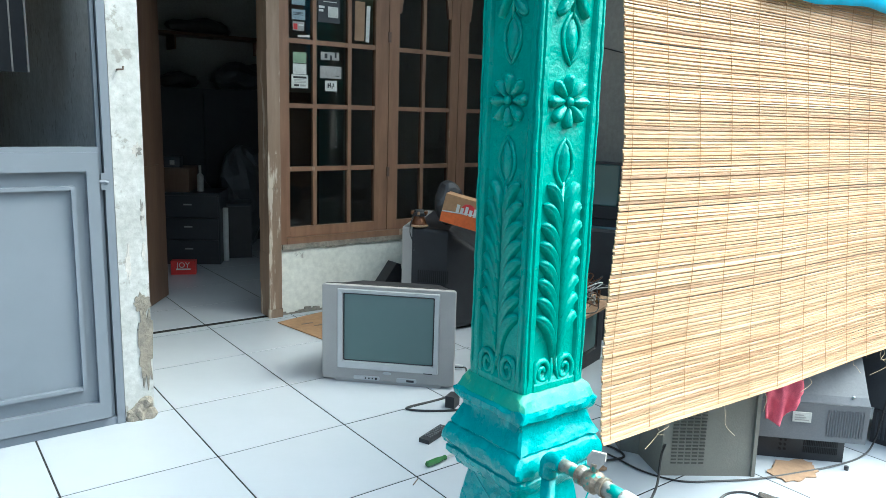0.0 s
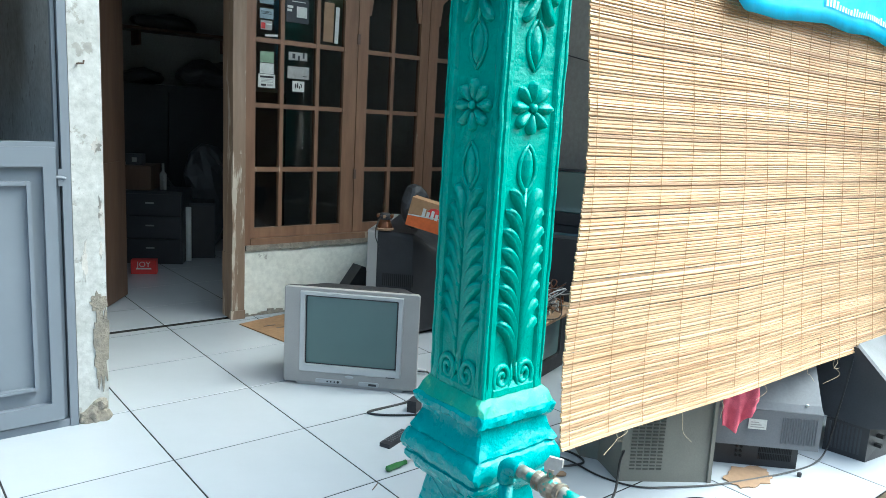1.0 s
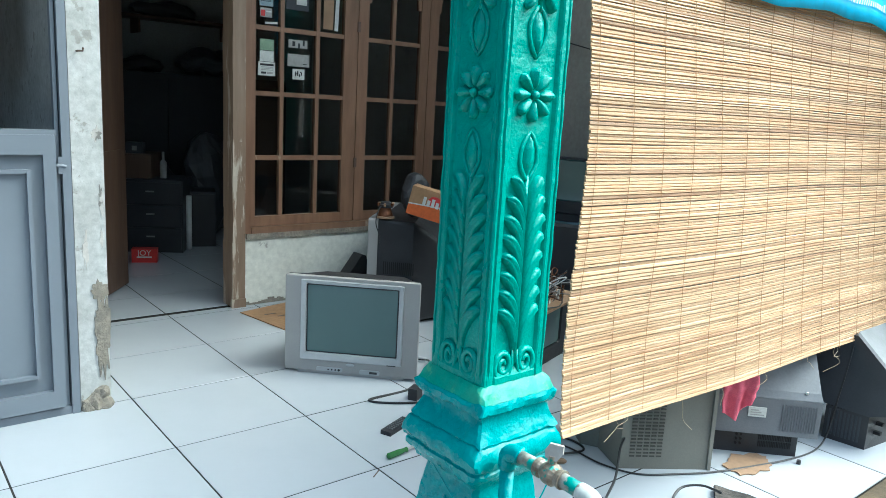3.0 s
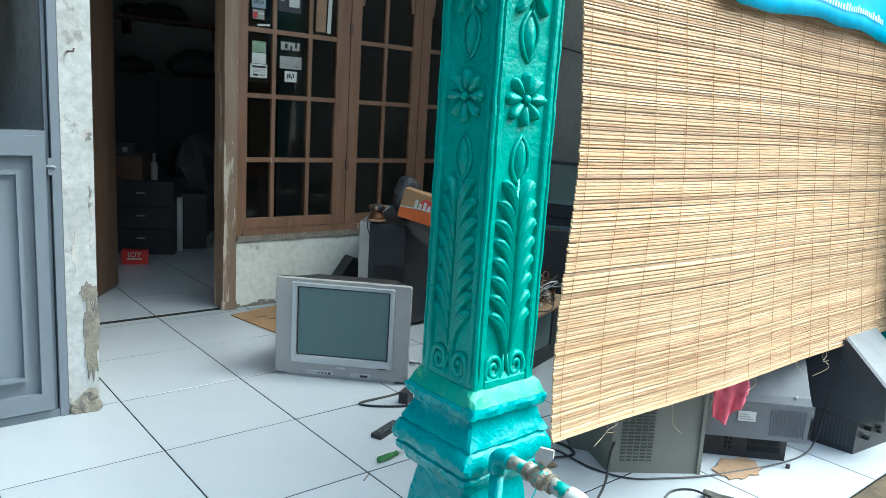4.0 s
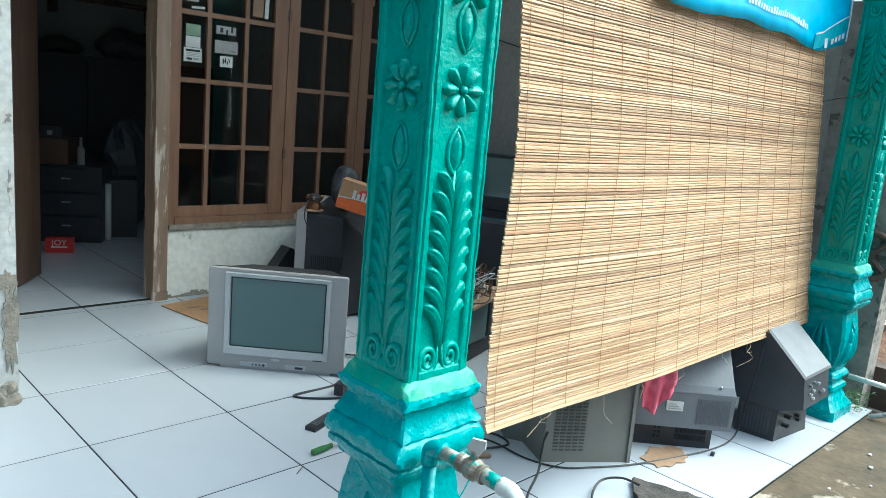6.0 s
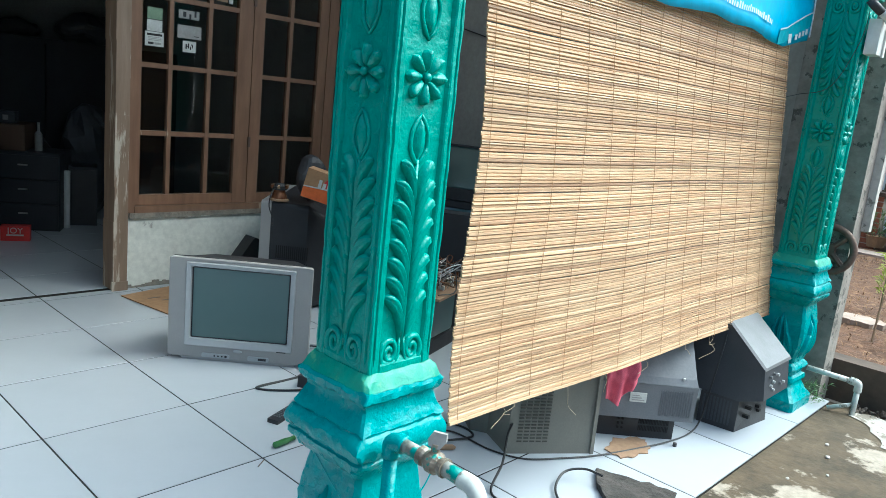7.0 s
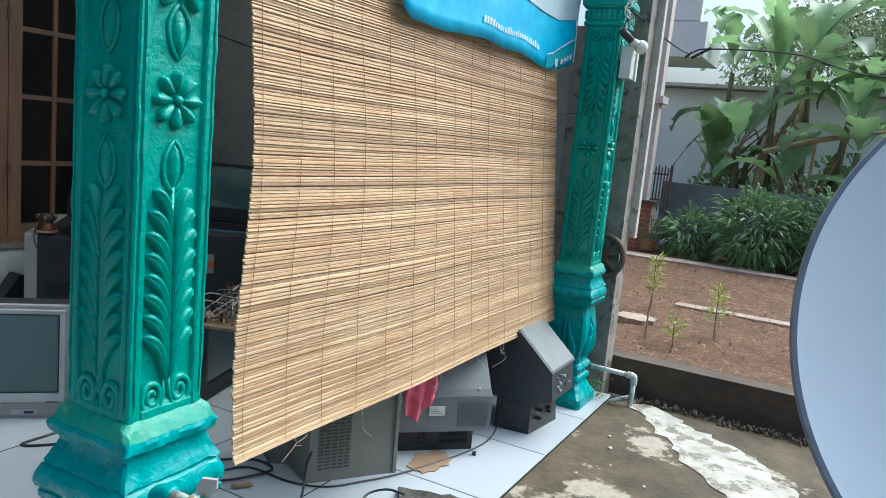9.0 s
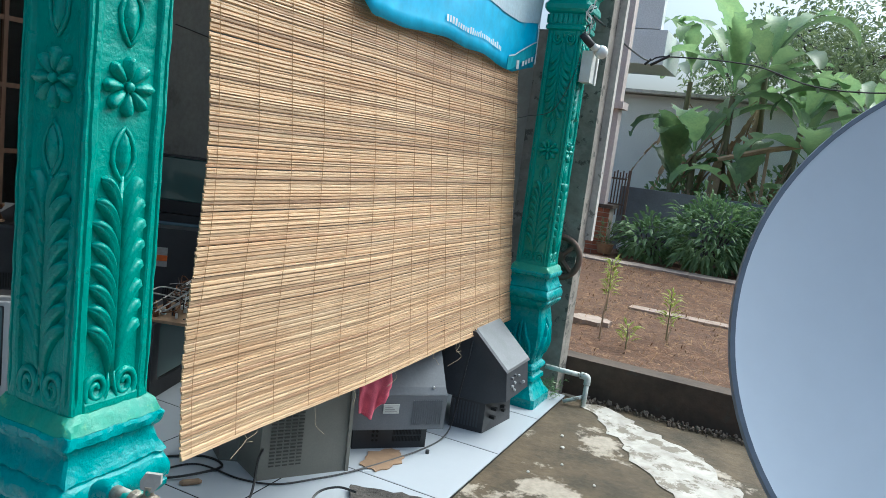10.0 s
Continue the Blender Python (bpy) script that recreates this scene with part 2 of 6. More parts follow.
# near black: on the room furniture this colour carries the room's shade
DARKROOM = surf("near_black_shade_laminate", (0.02, 0.022, 0.028), (0.028, 0.03, 0.036), 4, 0.5, bump=0.05)
GREENPL = surf("green_clear_handle", (0.05, 0.17, 0.045), None, 10, 0.2, bump=0)
STEEL = surf("steel", (0.55, 0.55, 0.55), None, 10, 0.3, metal=1.0, bump=0)

GLASS = bpy.data.materials.new("dusty_dark_window_glass")
GLASS.use_nodes = True
gb = GLASS.node_tree.nodes["Principled BSDF"]
gb.inputs["Base Color"].default_value = (0.6, 0.62, 0.61, 1)
gb.inputs["Roughness"].default_value = 0.03
gb.inputs["Transmission Weight"].default_value = 1.0
gb.inputs["IOR"].default_value = 1.45

# ---------------------------------------------------------------- building helpers


def thing(name, label, category, x=0, y=0, z=0, rz=0, group="", kind="", rx=0, ry=0):
    ob = new(name)
    ob.empty_display_size = 0.05
    ob.matrix_basis = pose(x, y, z, rx, ry, rz)
    return tagged(ob, label, category, group, kind)


def link_mesh(name, me, material, parent=None, label=""):
    ob = new(name, me)
    if material and not me.materials:
        me.materials.append(material)
    if parent:
        ob.parent = parent
    return tagged(ob, label)


def part(name, bm, material, parent=None, label="", bevel=0.0, smooth=False, segs=2):
    """One bmesh as one mesh object under a thing."""
    if bevel:
        es = [e for e in bm.edges if len(e.link_faces) == 2 and e.calc_face_angle(0) > 0.5]
        bmesh.ops.bevel(bm, geom=es, offset=bevel, segments=segs, affect="EDGES", profile=0.5, clamp_overlap=True)
    bmesh.ops.recalc_face_normals(bm, faces=bm.faces)
    me = bpy.data.meshes.new(name)
    bm.to_mesh(me)
    bm.free()
    if smooth:
        me.shade_smooth()
    return link_mesh(name, me, material, parent, label)


def poly(name, verts, faces, material, parent=None, label="", smooth=False):
    me = bpy.data.meshes.new(name)
    me.from_pydata([tuple(v) for v in verts], [], faces)
    me.update()
    if smooth:
        me.shade_smooth()
    return link_mesh(name, me, material, parent, label)


def box(x0, x1, y0, y1, z0, z1, bm=None):
    bm = bm or bmesh.new()
    v = [bm.verts.new((x, y, z)) for z in (z0, z1) for x, y in ((x0, y0), (x1, y0), (x1, y1), (x0, y1))]
    for f in ((3, 2, 1, 0), (4, 5, 6, 7), (0, 1, 5, 4), (1, 2, 6, 5), (2, 3, 7, 6), (3, 0, 4, 7)):
        bm.faces.new([v[i] for i in f])
    return bm


def prism(profile, lo, hi, axis="x", bm=None):
    """A profile extruded along an axis. Profile points: (y, z) for x, (x, z) for y, (x, y) for z."""
    bm = bm or bmesh.new()

    def at(p, t):
        return {"x": (t, p[0], p[1]), "y": (p[0], t, p[1]), "z": (p[0], p[1], t)}[axis]
    a = [bm.verts.new(at(p, lo)) for p in profile]
    b = [bm.verts.new(at(p, hi)) for p in profile]
    n = len(profile)
    bm.faces.new(a[::-1])
    bm.faces.new(b)
    for i in range(n):
        bm.faces.new((a[i], a[(i + 1) % n], b[(i + 1) % n], b[i]))
    return bm


def loft(rings, bm=None, cap=True):
    bm = bm or bmesh.new()
    rows = [[bm.verts.new(p) for p in r] for r in rings]
    n = len(rows[0])
    for a, b in zip(rows, rows[1:]):
        for i in range(n):
            bm.faces.new((a[i], a[(i + 1) % n], b[(i + 1) % n], b[i]))
    if cap:
        bm.faces.new(rows[0][::-1])
        bm.faces.new(rows[-1])
    return bm


def tube(points, radius, bm=None, sides=8):
    """A round tube along a line of points; radius may be a list."""
    pts = [Vector(p) for p in points]
    rad = radius if isinstance(radius, (list, tuple)) else [radius] * len(pts)
    rings, side = [], None
    for i, p in enumerate(pts):
        d = (pts[min(i + 1, len(pts) - 1)] - pts[max(i - 1, 0)]).normalized()
        if side is None:
            side = d.orthogonal().normalized()
        side = (side - d * side.dot(d)).normalized()
        up = d.cross(side)
        rings.append([p + rad[i] * (math.cos(a) * side + math.sin(a) * up) for a in (2 * math.pi * k / sides for k in range(sides))])
    return loft(rings, bm)


def spline(points, steps=8):
    """A smooth line through the points."""
    p = [Vector(q) for q in points]
    p = [2 * p[0] - p[1], *p, 2 * p[-1] - p[-2]]
    out = []
    for i in range(1, len(p) - 2):
        for k in range(steps):
            t = k / steps
            a, b, c, d = p[i - 1], p[i], p[i + 1], p[i + 2]
            out.append(0.5 * ((2 * b) + (c - a) * t + (2 * a - 5 * b + 4 * c - d) * t * t + (3 * b - a - 3 * c + d) * t ** 3))
    return [*out, p[-2]]


def ellipsoid(c, r, bm=None, u=12, v=8):
    bm = bm or bmesh.new()
    bmesh.ops.create_uvsphere(bm, u_segments=u, v_segments=v, radius=1, matrix=Matrix.Translation(c) @ Matrix.Diagonal((*r, 1)))
    return bm


def structure(ob, label, category=""):
    return tagged(ob, label, category, kind="structure")


def blob(cx, cz, rx, rz, seed, n=40, rough=0.3):
    """An irregular closed outline."""
    return [(cx + rx * math.cos(a) * (1 + rough * noise.noise((3 * math.cos(a) + seed, 3 * math.sin(a), seed)) + 0.4 * rough * noise.noise((9 * math.cos(a), 9 * math.sin(a) + seed, 0))),
             cz + rz * math.sin(a) * (1 + rough * noise.noise((3 * math.cos(a) + seed, 3 * math.sin(a), seed)) + 0.4 * rough * noise.noise((9 * math.cos(a), 9 * math.sin(a) + seed, 0))))
            for a in (2 * math.pi * k / n for k in range(n))]


# ---------------------------------------------------------------- ground and yard
gx = [-300, -60, -15, *[-6 + 0.15 * i for i in range(81)], 15, 60, 300]
gv, gf = [], []
for j, y in enumerate(gx):
    for x in gx:
        near = max(abs(x), abs(y)) < 6.1
        gv.append((x, y - 2, -0.018 + 0.008 * noise.noise((x * 1.7, (y - 2) * 1.7, 0)) if near and y - 2 < -0.9 and x < 2.5 else -0.042))
N = len(gx)
gf = [(j * N + i, j * N + i + 1, (j + 1) * N + i + 1, (j + 1) * N + i) for j in range(N - 1) for i in range(N - 1)]
structure(poly("ground", gv, gf, GROUNDM, smooth=True), "mossy grey-brown concrete yard with pale worn patches", "ground")

# white cement spill in front of the low garden wall
sv, sf = [], []
for i in range(40):
    t = i / 39
    cx, cy = 2.46 - 1.25 * t, -1.20 - 0.98 * t
    w = 0.04 + 0.12 * min(1, t * 3) + 0.03 * noise.noise((t * 9, 0, 0))
    for k in range(5):
        s = k / 4 - 0.5
        e = 0.05 * noise.noise((t * 14, s * 3, 4)) + 0.03 * noise.noise((t * 41, s * 3, 7)) if k in (0, 4) else 0
        d = w * 2 * s + e + 0.05 * min(1, t * 3)
        sv.append((cx + 0.62 * d, cy - 0.78 * d + 0.02, 0))
sv = [(x, y, -0.0145 + 0.008 * noise.noise((x * 1.7, y * 1.7, 0)) - 0.02 * max(0, x - 2.4)) for x, y, _ in sv]
sf = [(i * 5 + k, i * 5 + k + 1, (i + 1) * 5 + k + 1, (i + 1) * 5 + k) for i in range(39) for k in range(4)]
structure(poly("cement_spill", sv, sf, LIME, smooth=True), "dried white cement spilled over the yard concrete", "spill")

# low retaining wall and garden bed
structure(part("retaining_wall", box(2.60, 2.72, -9, -0.93, -0.06, 0.165), WETCONC, bevel=0.012), "low damp dark concrete retaining wall round the garden", "low wall")
sx = [2.70 + 0.11 * i for i in range(50)]
sy = [-9 + 0.13 * i for i in range(90)]
sv = [(x, y, 0.13 + 0.02 * min(1, x - 2.7) + 0.03 * noise.noise((x * 2.1, y * 2.1, 0)) + 0.02 * noise.noise((x * 7, y * 7, 3))) for y in sy for x in sx]
sf = [(j * 50 + i, j * 50 + i + 1, (j + 1) * 50 + i + 1, (j + 1) * 50 + i) for j in range(89) for i in range(49)]
structure(poly("garden_soil", sv, sf, SOIL, smooth=True), "red-brown garden soil strewn with dry litter", "soil")


def soil_z(x, y):
    return 0.13 + 0.02 * min(1, x - 2.7) + 0.03 * noise.noise((x * 2.1, y * 2.1, 0)) + 0.02 * noise.noise((x * 7, y * 7, 3))


rng = random.Random(4)
lv, lf = [], []
for i in range(9500):
    x, y = rng.uniform(2.75, 6.6), rng.uniform(-2.6, 0.2)
    if rng.random() > 0.35 + 0.65 * max(0, noise.noise((x * 1.5, y * 1.5, 8)) + 0.4):
        continue
    a, ln, w = rng.uniform(0, 6.28), rng.uniform(0.02, 0.08), rng.uniform(0.0010, 0.0032)
    z = soil_z(x, y) + rng.uniform(0.004, 0.025)
    dx, dy = math.cos(a) * ln / 2, math.sin(a) * ln / 2
    px, py = -math.sin(a) * w, math.cos(a) * w
    k = len(lv)
    lift = rng.uniform(-0.012, 0.018)
    lv += [(x - dx - px, y - dy - py, z - lift), (x - dx + px, y - dy + py, z - lift), (x + px, y + py, z + 0.006), (x - px, y - py, z + 0.006), (x + dx, y + dy, z + lift)]
    lf += [(k, k + 1, k + 2, k + 3), (k + 3, k + 2, k + 4)]
tagged(poly("dry_straw_litter", lv, lf, LITTER), "dry straw and dead grass scattered over the soil", "straw", kind="stuff")

# rubble along the foot of the low wall
rng = random.Random(9)
bm = bmesh.new()
for i in range(260):
    y = rng.uniform(-2.6, -1.1)
    r = rng.uniform(0.004, 0.013)
    m = Matrix.Translation((2.57 - abs(rng.gauss(0, 0.05)), y, -0.026 + r * 0.4)) @ Euler((rng.random() * 3, rng.random() * 3, 0)).to_matrix().to_4x4() @ Matrix.Diagonal((r * 1.4, r, r * 0.7, 1))
    bmesh.ops.create_icosphere(bm, subdivisions=1, radius=1, matrix=m)
tagged(part("rubble", bm, STONE), "dark gravel and rubble along the low wall", "rubble", kind="stuff")
for x, y, r in ((1.79, -1.21, 0.009), (1.62, -1.26, 0.006), (1.52, -1.42, 0.006), (1.92, -1.17, 0.008), (1.46, -1.17, 0.006)):
    m = Matrix.Translation((x, y, -0.018 + r * 0.5)) @ Matrix.Diagonal((r * 1.3, r, r * 0.6, 1))
    bm = bmesh.new()
    bmesh.ops.create_icosphere(bm, subdivisions=2, radius=1, matrix=m)
    for v in bm.verts:
        v.co += 0.25 * r * noise.noise_vector(v.co * 60)
    tagged(part("pebble", bm, PALECONC), "small pale pebble on the yard concrete", "pebble", group="pebbles on the yard")

# paving strips in the garden
for x0, x1, y0, y1, nm in ((6.72, 6.98, -6, 0.35, "paving_strip"), (4.33, 4.46, -3.2, -0.93, "paving_strip")):
    bm = bmesh.new()
    y = y0
    while y < y1 - 0.05:
        e = min(y1, y + 0.62)
        box(x0 + 0.02 * noise.noise((y, x0, 0)), x1, y + 0.006, e, 0.05, (0.172 if x0 > 6 else 0.168) + 0.02 * noise.noise((y * 3, 1, 0)), bm)
        y = e
    structure(part(nm, bm, PATHM, bevel=0.01), "pale worn concrete paving strip across the garden soil", "paving")
tagged(part("flat_stone", prism(blob(3.62, -0.82, 0.10, 0.14, 3), 0.10, 0.175, "z"), PATHM, bevel=0.006), "flat pinkish stone half sunk in the soil", "stone")

# ---------------------------------------------------------------- porch floor and house shell
floor = structure(part("porch_floor", box(-4.4, 2.44, -1.022, 2.06, -0.15, -0.0014), GROUT), "porch floor slab with dark grout joints", "floor")
room_floor = structure(part("room_floor", box(-4.4, 2.47, 2.10, 5.0, -0.15, -0.0014), GROUT), "tiled floor of the dark front room", "floor")
structure(part("threshold", box(-0.585, 0.44, 2.06, 2.10, -0.15, -0.012), PLASTER), "dirty cement strip under the doorway", "threshold")

ROOF = 3.6
left_wall = structure(part("wall_left", box(-0.690, -0.583, 0.975, 5.0, 0, ROOF), WHITEWALL, bevel=0.006), "white flaking painted wall end beside the grey gate", "wall")
patch = part("bare_patch", prism(blob(-0.606, 0.29, 0.026, 0.155, 7, 60, 0.5), 0.970, 0.9752, "y"), PLASTER, left_wall, "bare cement where the paint has fallen off", bevel=0.0015)
part("bare_patch", prism(blob(-0.612, 0.46, 0.030, 0.035, 12, 40, 0.5), 0.971, 0.9752, "y"), PLASTER, left_wall, bevel=0.0015)
for i, (x, z, rx_, rz_) in enumerate(((-0.596, 0.80, 0.008, 0.05), (-0.605, 1.04, 0.016, 0.025), (-0.655, 0.62, 0.010, 0.06), (-0.598, 0.66, 0.006, 0.03))):
    part("flake", prism(blob(x, z, rx_, rz_, 20 + i, 30, 0.9), 0.9735, 0.9752, "y"), PALECONC, left_wall)
bm = bmesh.new()
for (x, y, z, r) in ((-0.635, 0.975, 0.025, 0.035), (-0.60, 0.968, 0.015, 0.026), (-0.665, 0.972, 0.015, 0.026), (-0.615, 0.975, 0.06, 0.026)):
    bmesh.ops.create_icosphere(bm, subdivisions=3, radius=1, matrix=Matrix.Translation((x, y, z)) @ Matrix.Diagonal((r, r * 0.7, r * 1.2, 1)))
for v in bm.verts:
    v.co += 0.012 * noise.noise_vector(v.co * 40)
    v.co.z = max(v.co.z, 0.0)
part("cement_foot", bm, PLASTER, left_wall, "lumpy bare cement foot")

# house front with door and window openings
def front_piece(x0, x1, z0, z1, mat, name, label):
    return structure(part(name, box(x0, x1, 2.06, 2.18, z0, z1), mat), label, "wall")


front_piece(0.44, 2.47, 0, 0.398, CREAMWALL, "wall_front", "low worn cream wall under the window")
front_piece(-0.583, 2.47, 2.30, ROOF, CREAMWALL, "wall_front", "cream wall above the window and doorway")
front_piece(2.28, 2.47, 0.398, 2.30, CREAMWALL, "wall_front", "cream wall beside the window")
bm = bmesh.new()
for i in range(92):
    x = 0.45 + i * 0.02
    box(x, x + 0.0205, 2.045 + 0.006 * noise.noise((x * 9, 0, 0)), 2.0585, 0.392 + 0.012 * noise.noise((x * 14, 3, 0)), 0.424, bm)
structure(part("trim", bm, PLASTER), "crumbling cement strip under the window frame", "trim")
bm = bmesh.new()
for i in range(100):
    x = 0.45 + i * 0.02
    box(x, x + 0.0202, 2.050, 2.0585, 0.0, max(0.006, 0.020 + 0.024 * noise.noise((x * 9, 3, 1)) + 0.014 * noise.noise((x * 31, 5, 2))), bm)
structure(part("baseboard", bm, PLASTER), "stained cement strip at the foot of the cream wall", "trim")

side_wall = structure(part("wall_side", box(2.47, 2.60, -0.945, 5.0, -0.06, 1.84), BEIGEWALL), "beige side wall of the porch, its shade put into the colour", "wall")
structure(part("wall_side_end", box(2.462, 2.60, -0.965, -0.60, -0.06, 1.835), DIRTYCONC, bevel=0.01), "stained bare concrete end of the side wall", "wall")
structure(part("wall_side_end", box(2.462, 2.60, -0.965, -0.76, 1.836, 2.4), DIRTYCONC, bevel=0.01), "stained bare concrete stub above the side wall", "wall")
structure(part("trim", box(2.580, 2.625, -1.0, -0.955, 0.8, 2.4), PALECONC, bevel=0.006), "pale plastered edge of the side wall", "trim")
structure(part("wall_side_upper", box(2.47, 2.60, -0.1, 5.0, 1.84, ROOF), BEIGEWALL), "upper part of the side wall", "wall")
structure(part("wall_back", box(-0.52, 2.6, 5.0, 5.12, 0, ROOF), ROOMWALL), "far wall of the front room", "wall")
# garage walls take the dim beige so that the garage depth stays dark
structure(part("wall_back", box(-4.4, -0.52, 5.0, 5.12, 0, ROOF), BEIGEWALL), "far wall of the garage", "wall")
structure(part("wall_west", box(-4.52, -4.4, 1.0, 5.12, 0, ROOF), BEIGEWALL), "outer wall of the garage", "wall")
structure(part("ceiling", box(-4.52, 2.7, 2.0, 5.12, ROOF, ROOF + 0.1), ROOMWALL), "plain room ceiling", "ceiling")
# unseen ceiling added over the gate side to cut the sky light there
structure(part("porch_ceiling", box(-4.52, -0.6655, -0.90, 0.999, ROOF - 0.2, ROOF - 0.1), HOUSEWHITE), "unseen white ceiling added to shade the gate and floor", "ceiling")
# out-of-view lintel that blocks sky light from the garage depth
structure(part("garage_lintel", box(-4.52, -0.67, 1.0, 1.15, 2.1, ROOF - 0.003), BEIGEWALL), "unseen lintel added to keep sky light out of the garage", "wall")
# unseen ceiling, its front edge set by how much light reaches the house front
structure(part("porch_ceiling", box(-0.665, 2.7, 0.25, 1.998, ROOF - 0.2, ROOF - 0.1), HOUSEWHITE), "unseen white ceiling added to shade the house front", "ceiling")
# out-of-view garage ceiling, added to darken what shows above the gate
structure(part("garage_ceiling", box(-4.52, -0.67, 1.0, 1.998, ROOF, ROOF + 0.1), ROOMWALL), "unseen ceiling added to darken the garage", "ceiling")
structure(part("porch_beam", box(-4.5, 2.6, -0.885, -0.805, 2.96, 3.10), TEAL, bevel=0.01), "teal painted beam over the porch columns", "beam")

# ---------------------------------------------------------------- grey gate
gate = thing("half_gate", "grey painted metal half gate with raised panels", "gate", 0, 0.985, 0)
part("gate_post", box(-0.722, -0.694, -0.02, 0.03, 0, 2.3), GREYMETAL, gate, "grey steel gate post", bevel=0.002)
part("post_edge", box(-0.738, -0.726, 0.0, 0.03, 0, 2.3), GREYMETAL, gate, bevel=0.002)
part("bottom_rail", box(-4.3, -0.722, -0.015, 0.02, 0.0, 0.03), GREYMETAL, gate, bevel=0.003)
for k in range(4):
    x1 = -0.744 - 0.86 * k
    x0 = x1 - 0.85
    leaf = part("leaf", box(x0, x1, -0.008, 0.02, 0.036, 1.035), GREYMETAL, gate, bevel=0.002)
    part("top_rail", box(x0 - 0.004, x1 + 0.006, -0.018, 0.026, 1.035, 1.052), GREYMETAL, leaf, bevel=0.003)
    for nm, (a, b, c, d) in (("stile", (x1 - 0.04, x1, 0.105, 0.968)), ("stile", (x0, x0 + 0.04, 0.105, 0.968)), ("rail", (x0, x1, 0.04, 0.105)), ("rail", (x0, x1, 0.968, 1.035))):
        part(nm, box(a, b, -0.034, -0.0085, c, d), GREYMETAL, leaf, bevel=0.004)
    bm = prism([(x0 + 0.08, 0.165), (x1 - 0.08, 0.165), (x1 - 0.08, 0.917), (x0 + 0.08, 0.917)], -0.016, -0.0085, "y")
    part("raised_panel", bm, GREYMETAL, leaf, bevel=0.005, segs=3)
    for nm, (a, b, c, d) in (("moulding", (x1 - 0.093, x1 - 0.080, 0.165, 0.917)), ("moulding", (x0 + 0.080, x0 + 0.093, 0.165, 0.917)), ("moulding", (x0 + 0.0935, x1 - 0.0935, 0.165, 0.178)), ("moulding", (x0 + 0.0935, x1 - 0.0935, 0.904, 0.917))):
        part(nm, box(a, b, -0.036, -0.0165, c, d), GREYMETAL, leaf, bevel=0.005)
part("latch", tube([(-0.745, -0.026, 0.93), (-0.725, -0.026, 0.93), (-0.712, -0.026, 0.925)], 0.006), GREYMETAL, gate, "small bolt latch")
part("latch_plate", box(-0.736, -0.722, -0.026, -0.021, 0.90, 0.96), GREYMETAL, gate)
hook = thing("wall_hook", "small rusty iron hook in the white wall", "hook", -0.66, 0.972, 1.325)
part("pin", tube([(0, 0.004, 0), (0, -0.02, 0), (0.014, -0.022, 0.001), (0.016, -0.022, 0.012)], 0.0035), IRON, hook)
panel = thing("hanging_panel", "dark panel with thin pale edges hanging in the garage", "panel", -0.857, 1.6, 1.32)
part("board", box(-0.35, 0, 0, 0.03, 0, ROOF - 1.322), DARKROOM, panel)
part("edge_strip", box(0.001, 0.007, -0.004, 0.034, 0, ROOF - 1.322), PALECONC, panel)
part("edge_strip", box(-0.056, -0.050, -0.006, -0.001, 0, ROOF - 1.322), PALECONC, panel)

# ---------------------------------------------------------------- door and window
door_frame = structure(thing("door_frame", "weathered brown wooden door frame with a rough foot", "door frame"), "weathered brown wooden door frame with a rough foot")
bm = bmesh.new()
for i in range(12):
    z = i * 0.19
    box(0.362 + 0.005 * noise.noise((z * 7, 1, 0)), 0.437, 2.035 + 0.006 * noise.noise((z * 6, 0, 0)), 2.17, z, z + 0.19, bm)
part("jamb", bm, OLDWOOD, door_frame)
part("jamb_foot", box(0.352, 0.437, 2.022, 2.034, 0.0, 0.05), OLDWOOD, door_frame, bevel=0.01)
part("jamb", box(-0.580, -0.50, 2.035, 2.17, 0, 2.25), OLDWOOD, door_frame, bevel=0.004)
part("head", box(-0.50, 0.362, 2.035, 2.17, 2.17, 2.25), OLDWOOD, door_frame, bevel=0.004)
door = structure(thing("door_1", "dark brown wooden door standing open into the room", "door", -0.47, 2.19, 0.0, 54), "dark brown wooden door standing open into the room")
part("door_leaf", box(0, 0.80, -0.02, 0.02, 0.012, 2.15), DARKWOOD, door, bevel=0.004)
for a, b, c, d in ((0.10, 0.37, 0.2, 0.85), (0.43, 0.70, 0.2, 0.85), (0.10, 0.37, 1.0, 1.95), (0.43, 0.70, 1.0, 1.95)):
    part("panel", box(a, b, -0.032, -0.021, c, d), DARKWOOD, door, bevel=0.01)

window = structure(thing("window_1", "brown wooden casement window with many small panes", "window"), "brown wooden casement window with many small panes")
WB, WT = 0.424, 2.28
part("window_frame", box(0.440, 0.478, 2.05, 2.15, WB, WT), SASHWOOD, window, bevel=0.003)
part("window_frame", box(2.22, 2.275, 2.05, 2.15, WB, WT), SASHWOOD, window, bevel=0.003)
part("window_sill", box(0.479, 2.219, 2.045, 2.15, WB, 0.46), SASHWOOD, window, bevel=0.004)
part("window_head", box(0.479, 2.219, 2.05, 2.15, 2.20, WT), SASHWOOD, window, bevel=0.004)


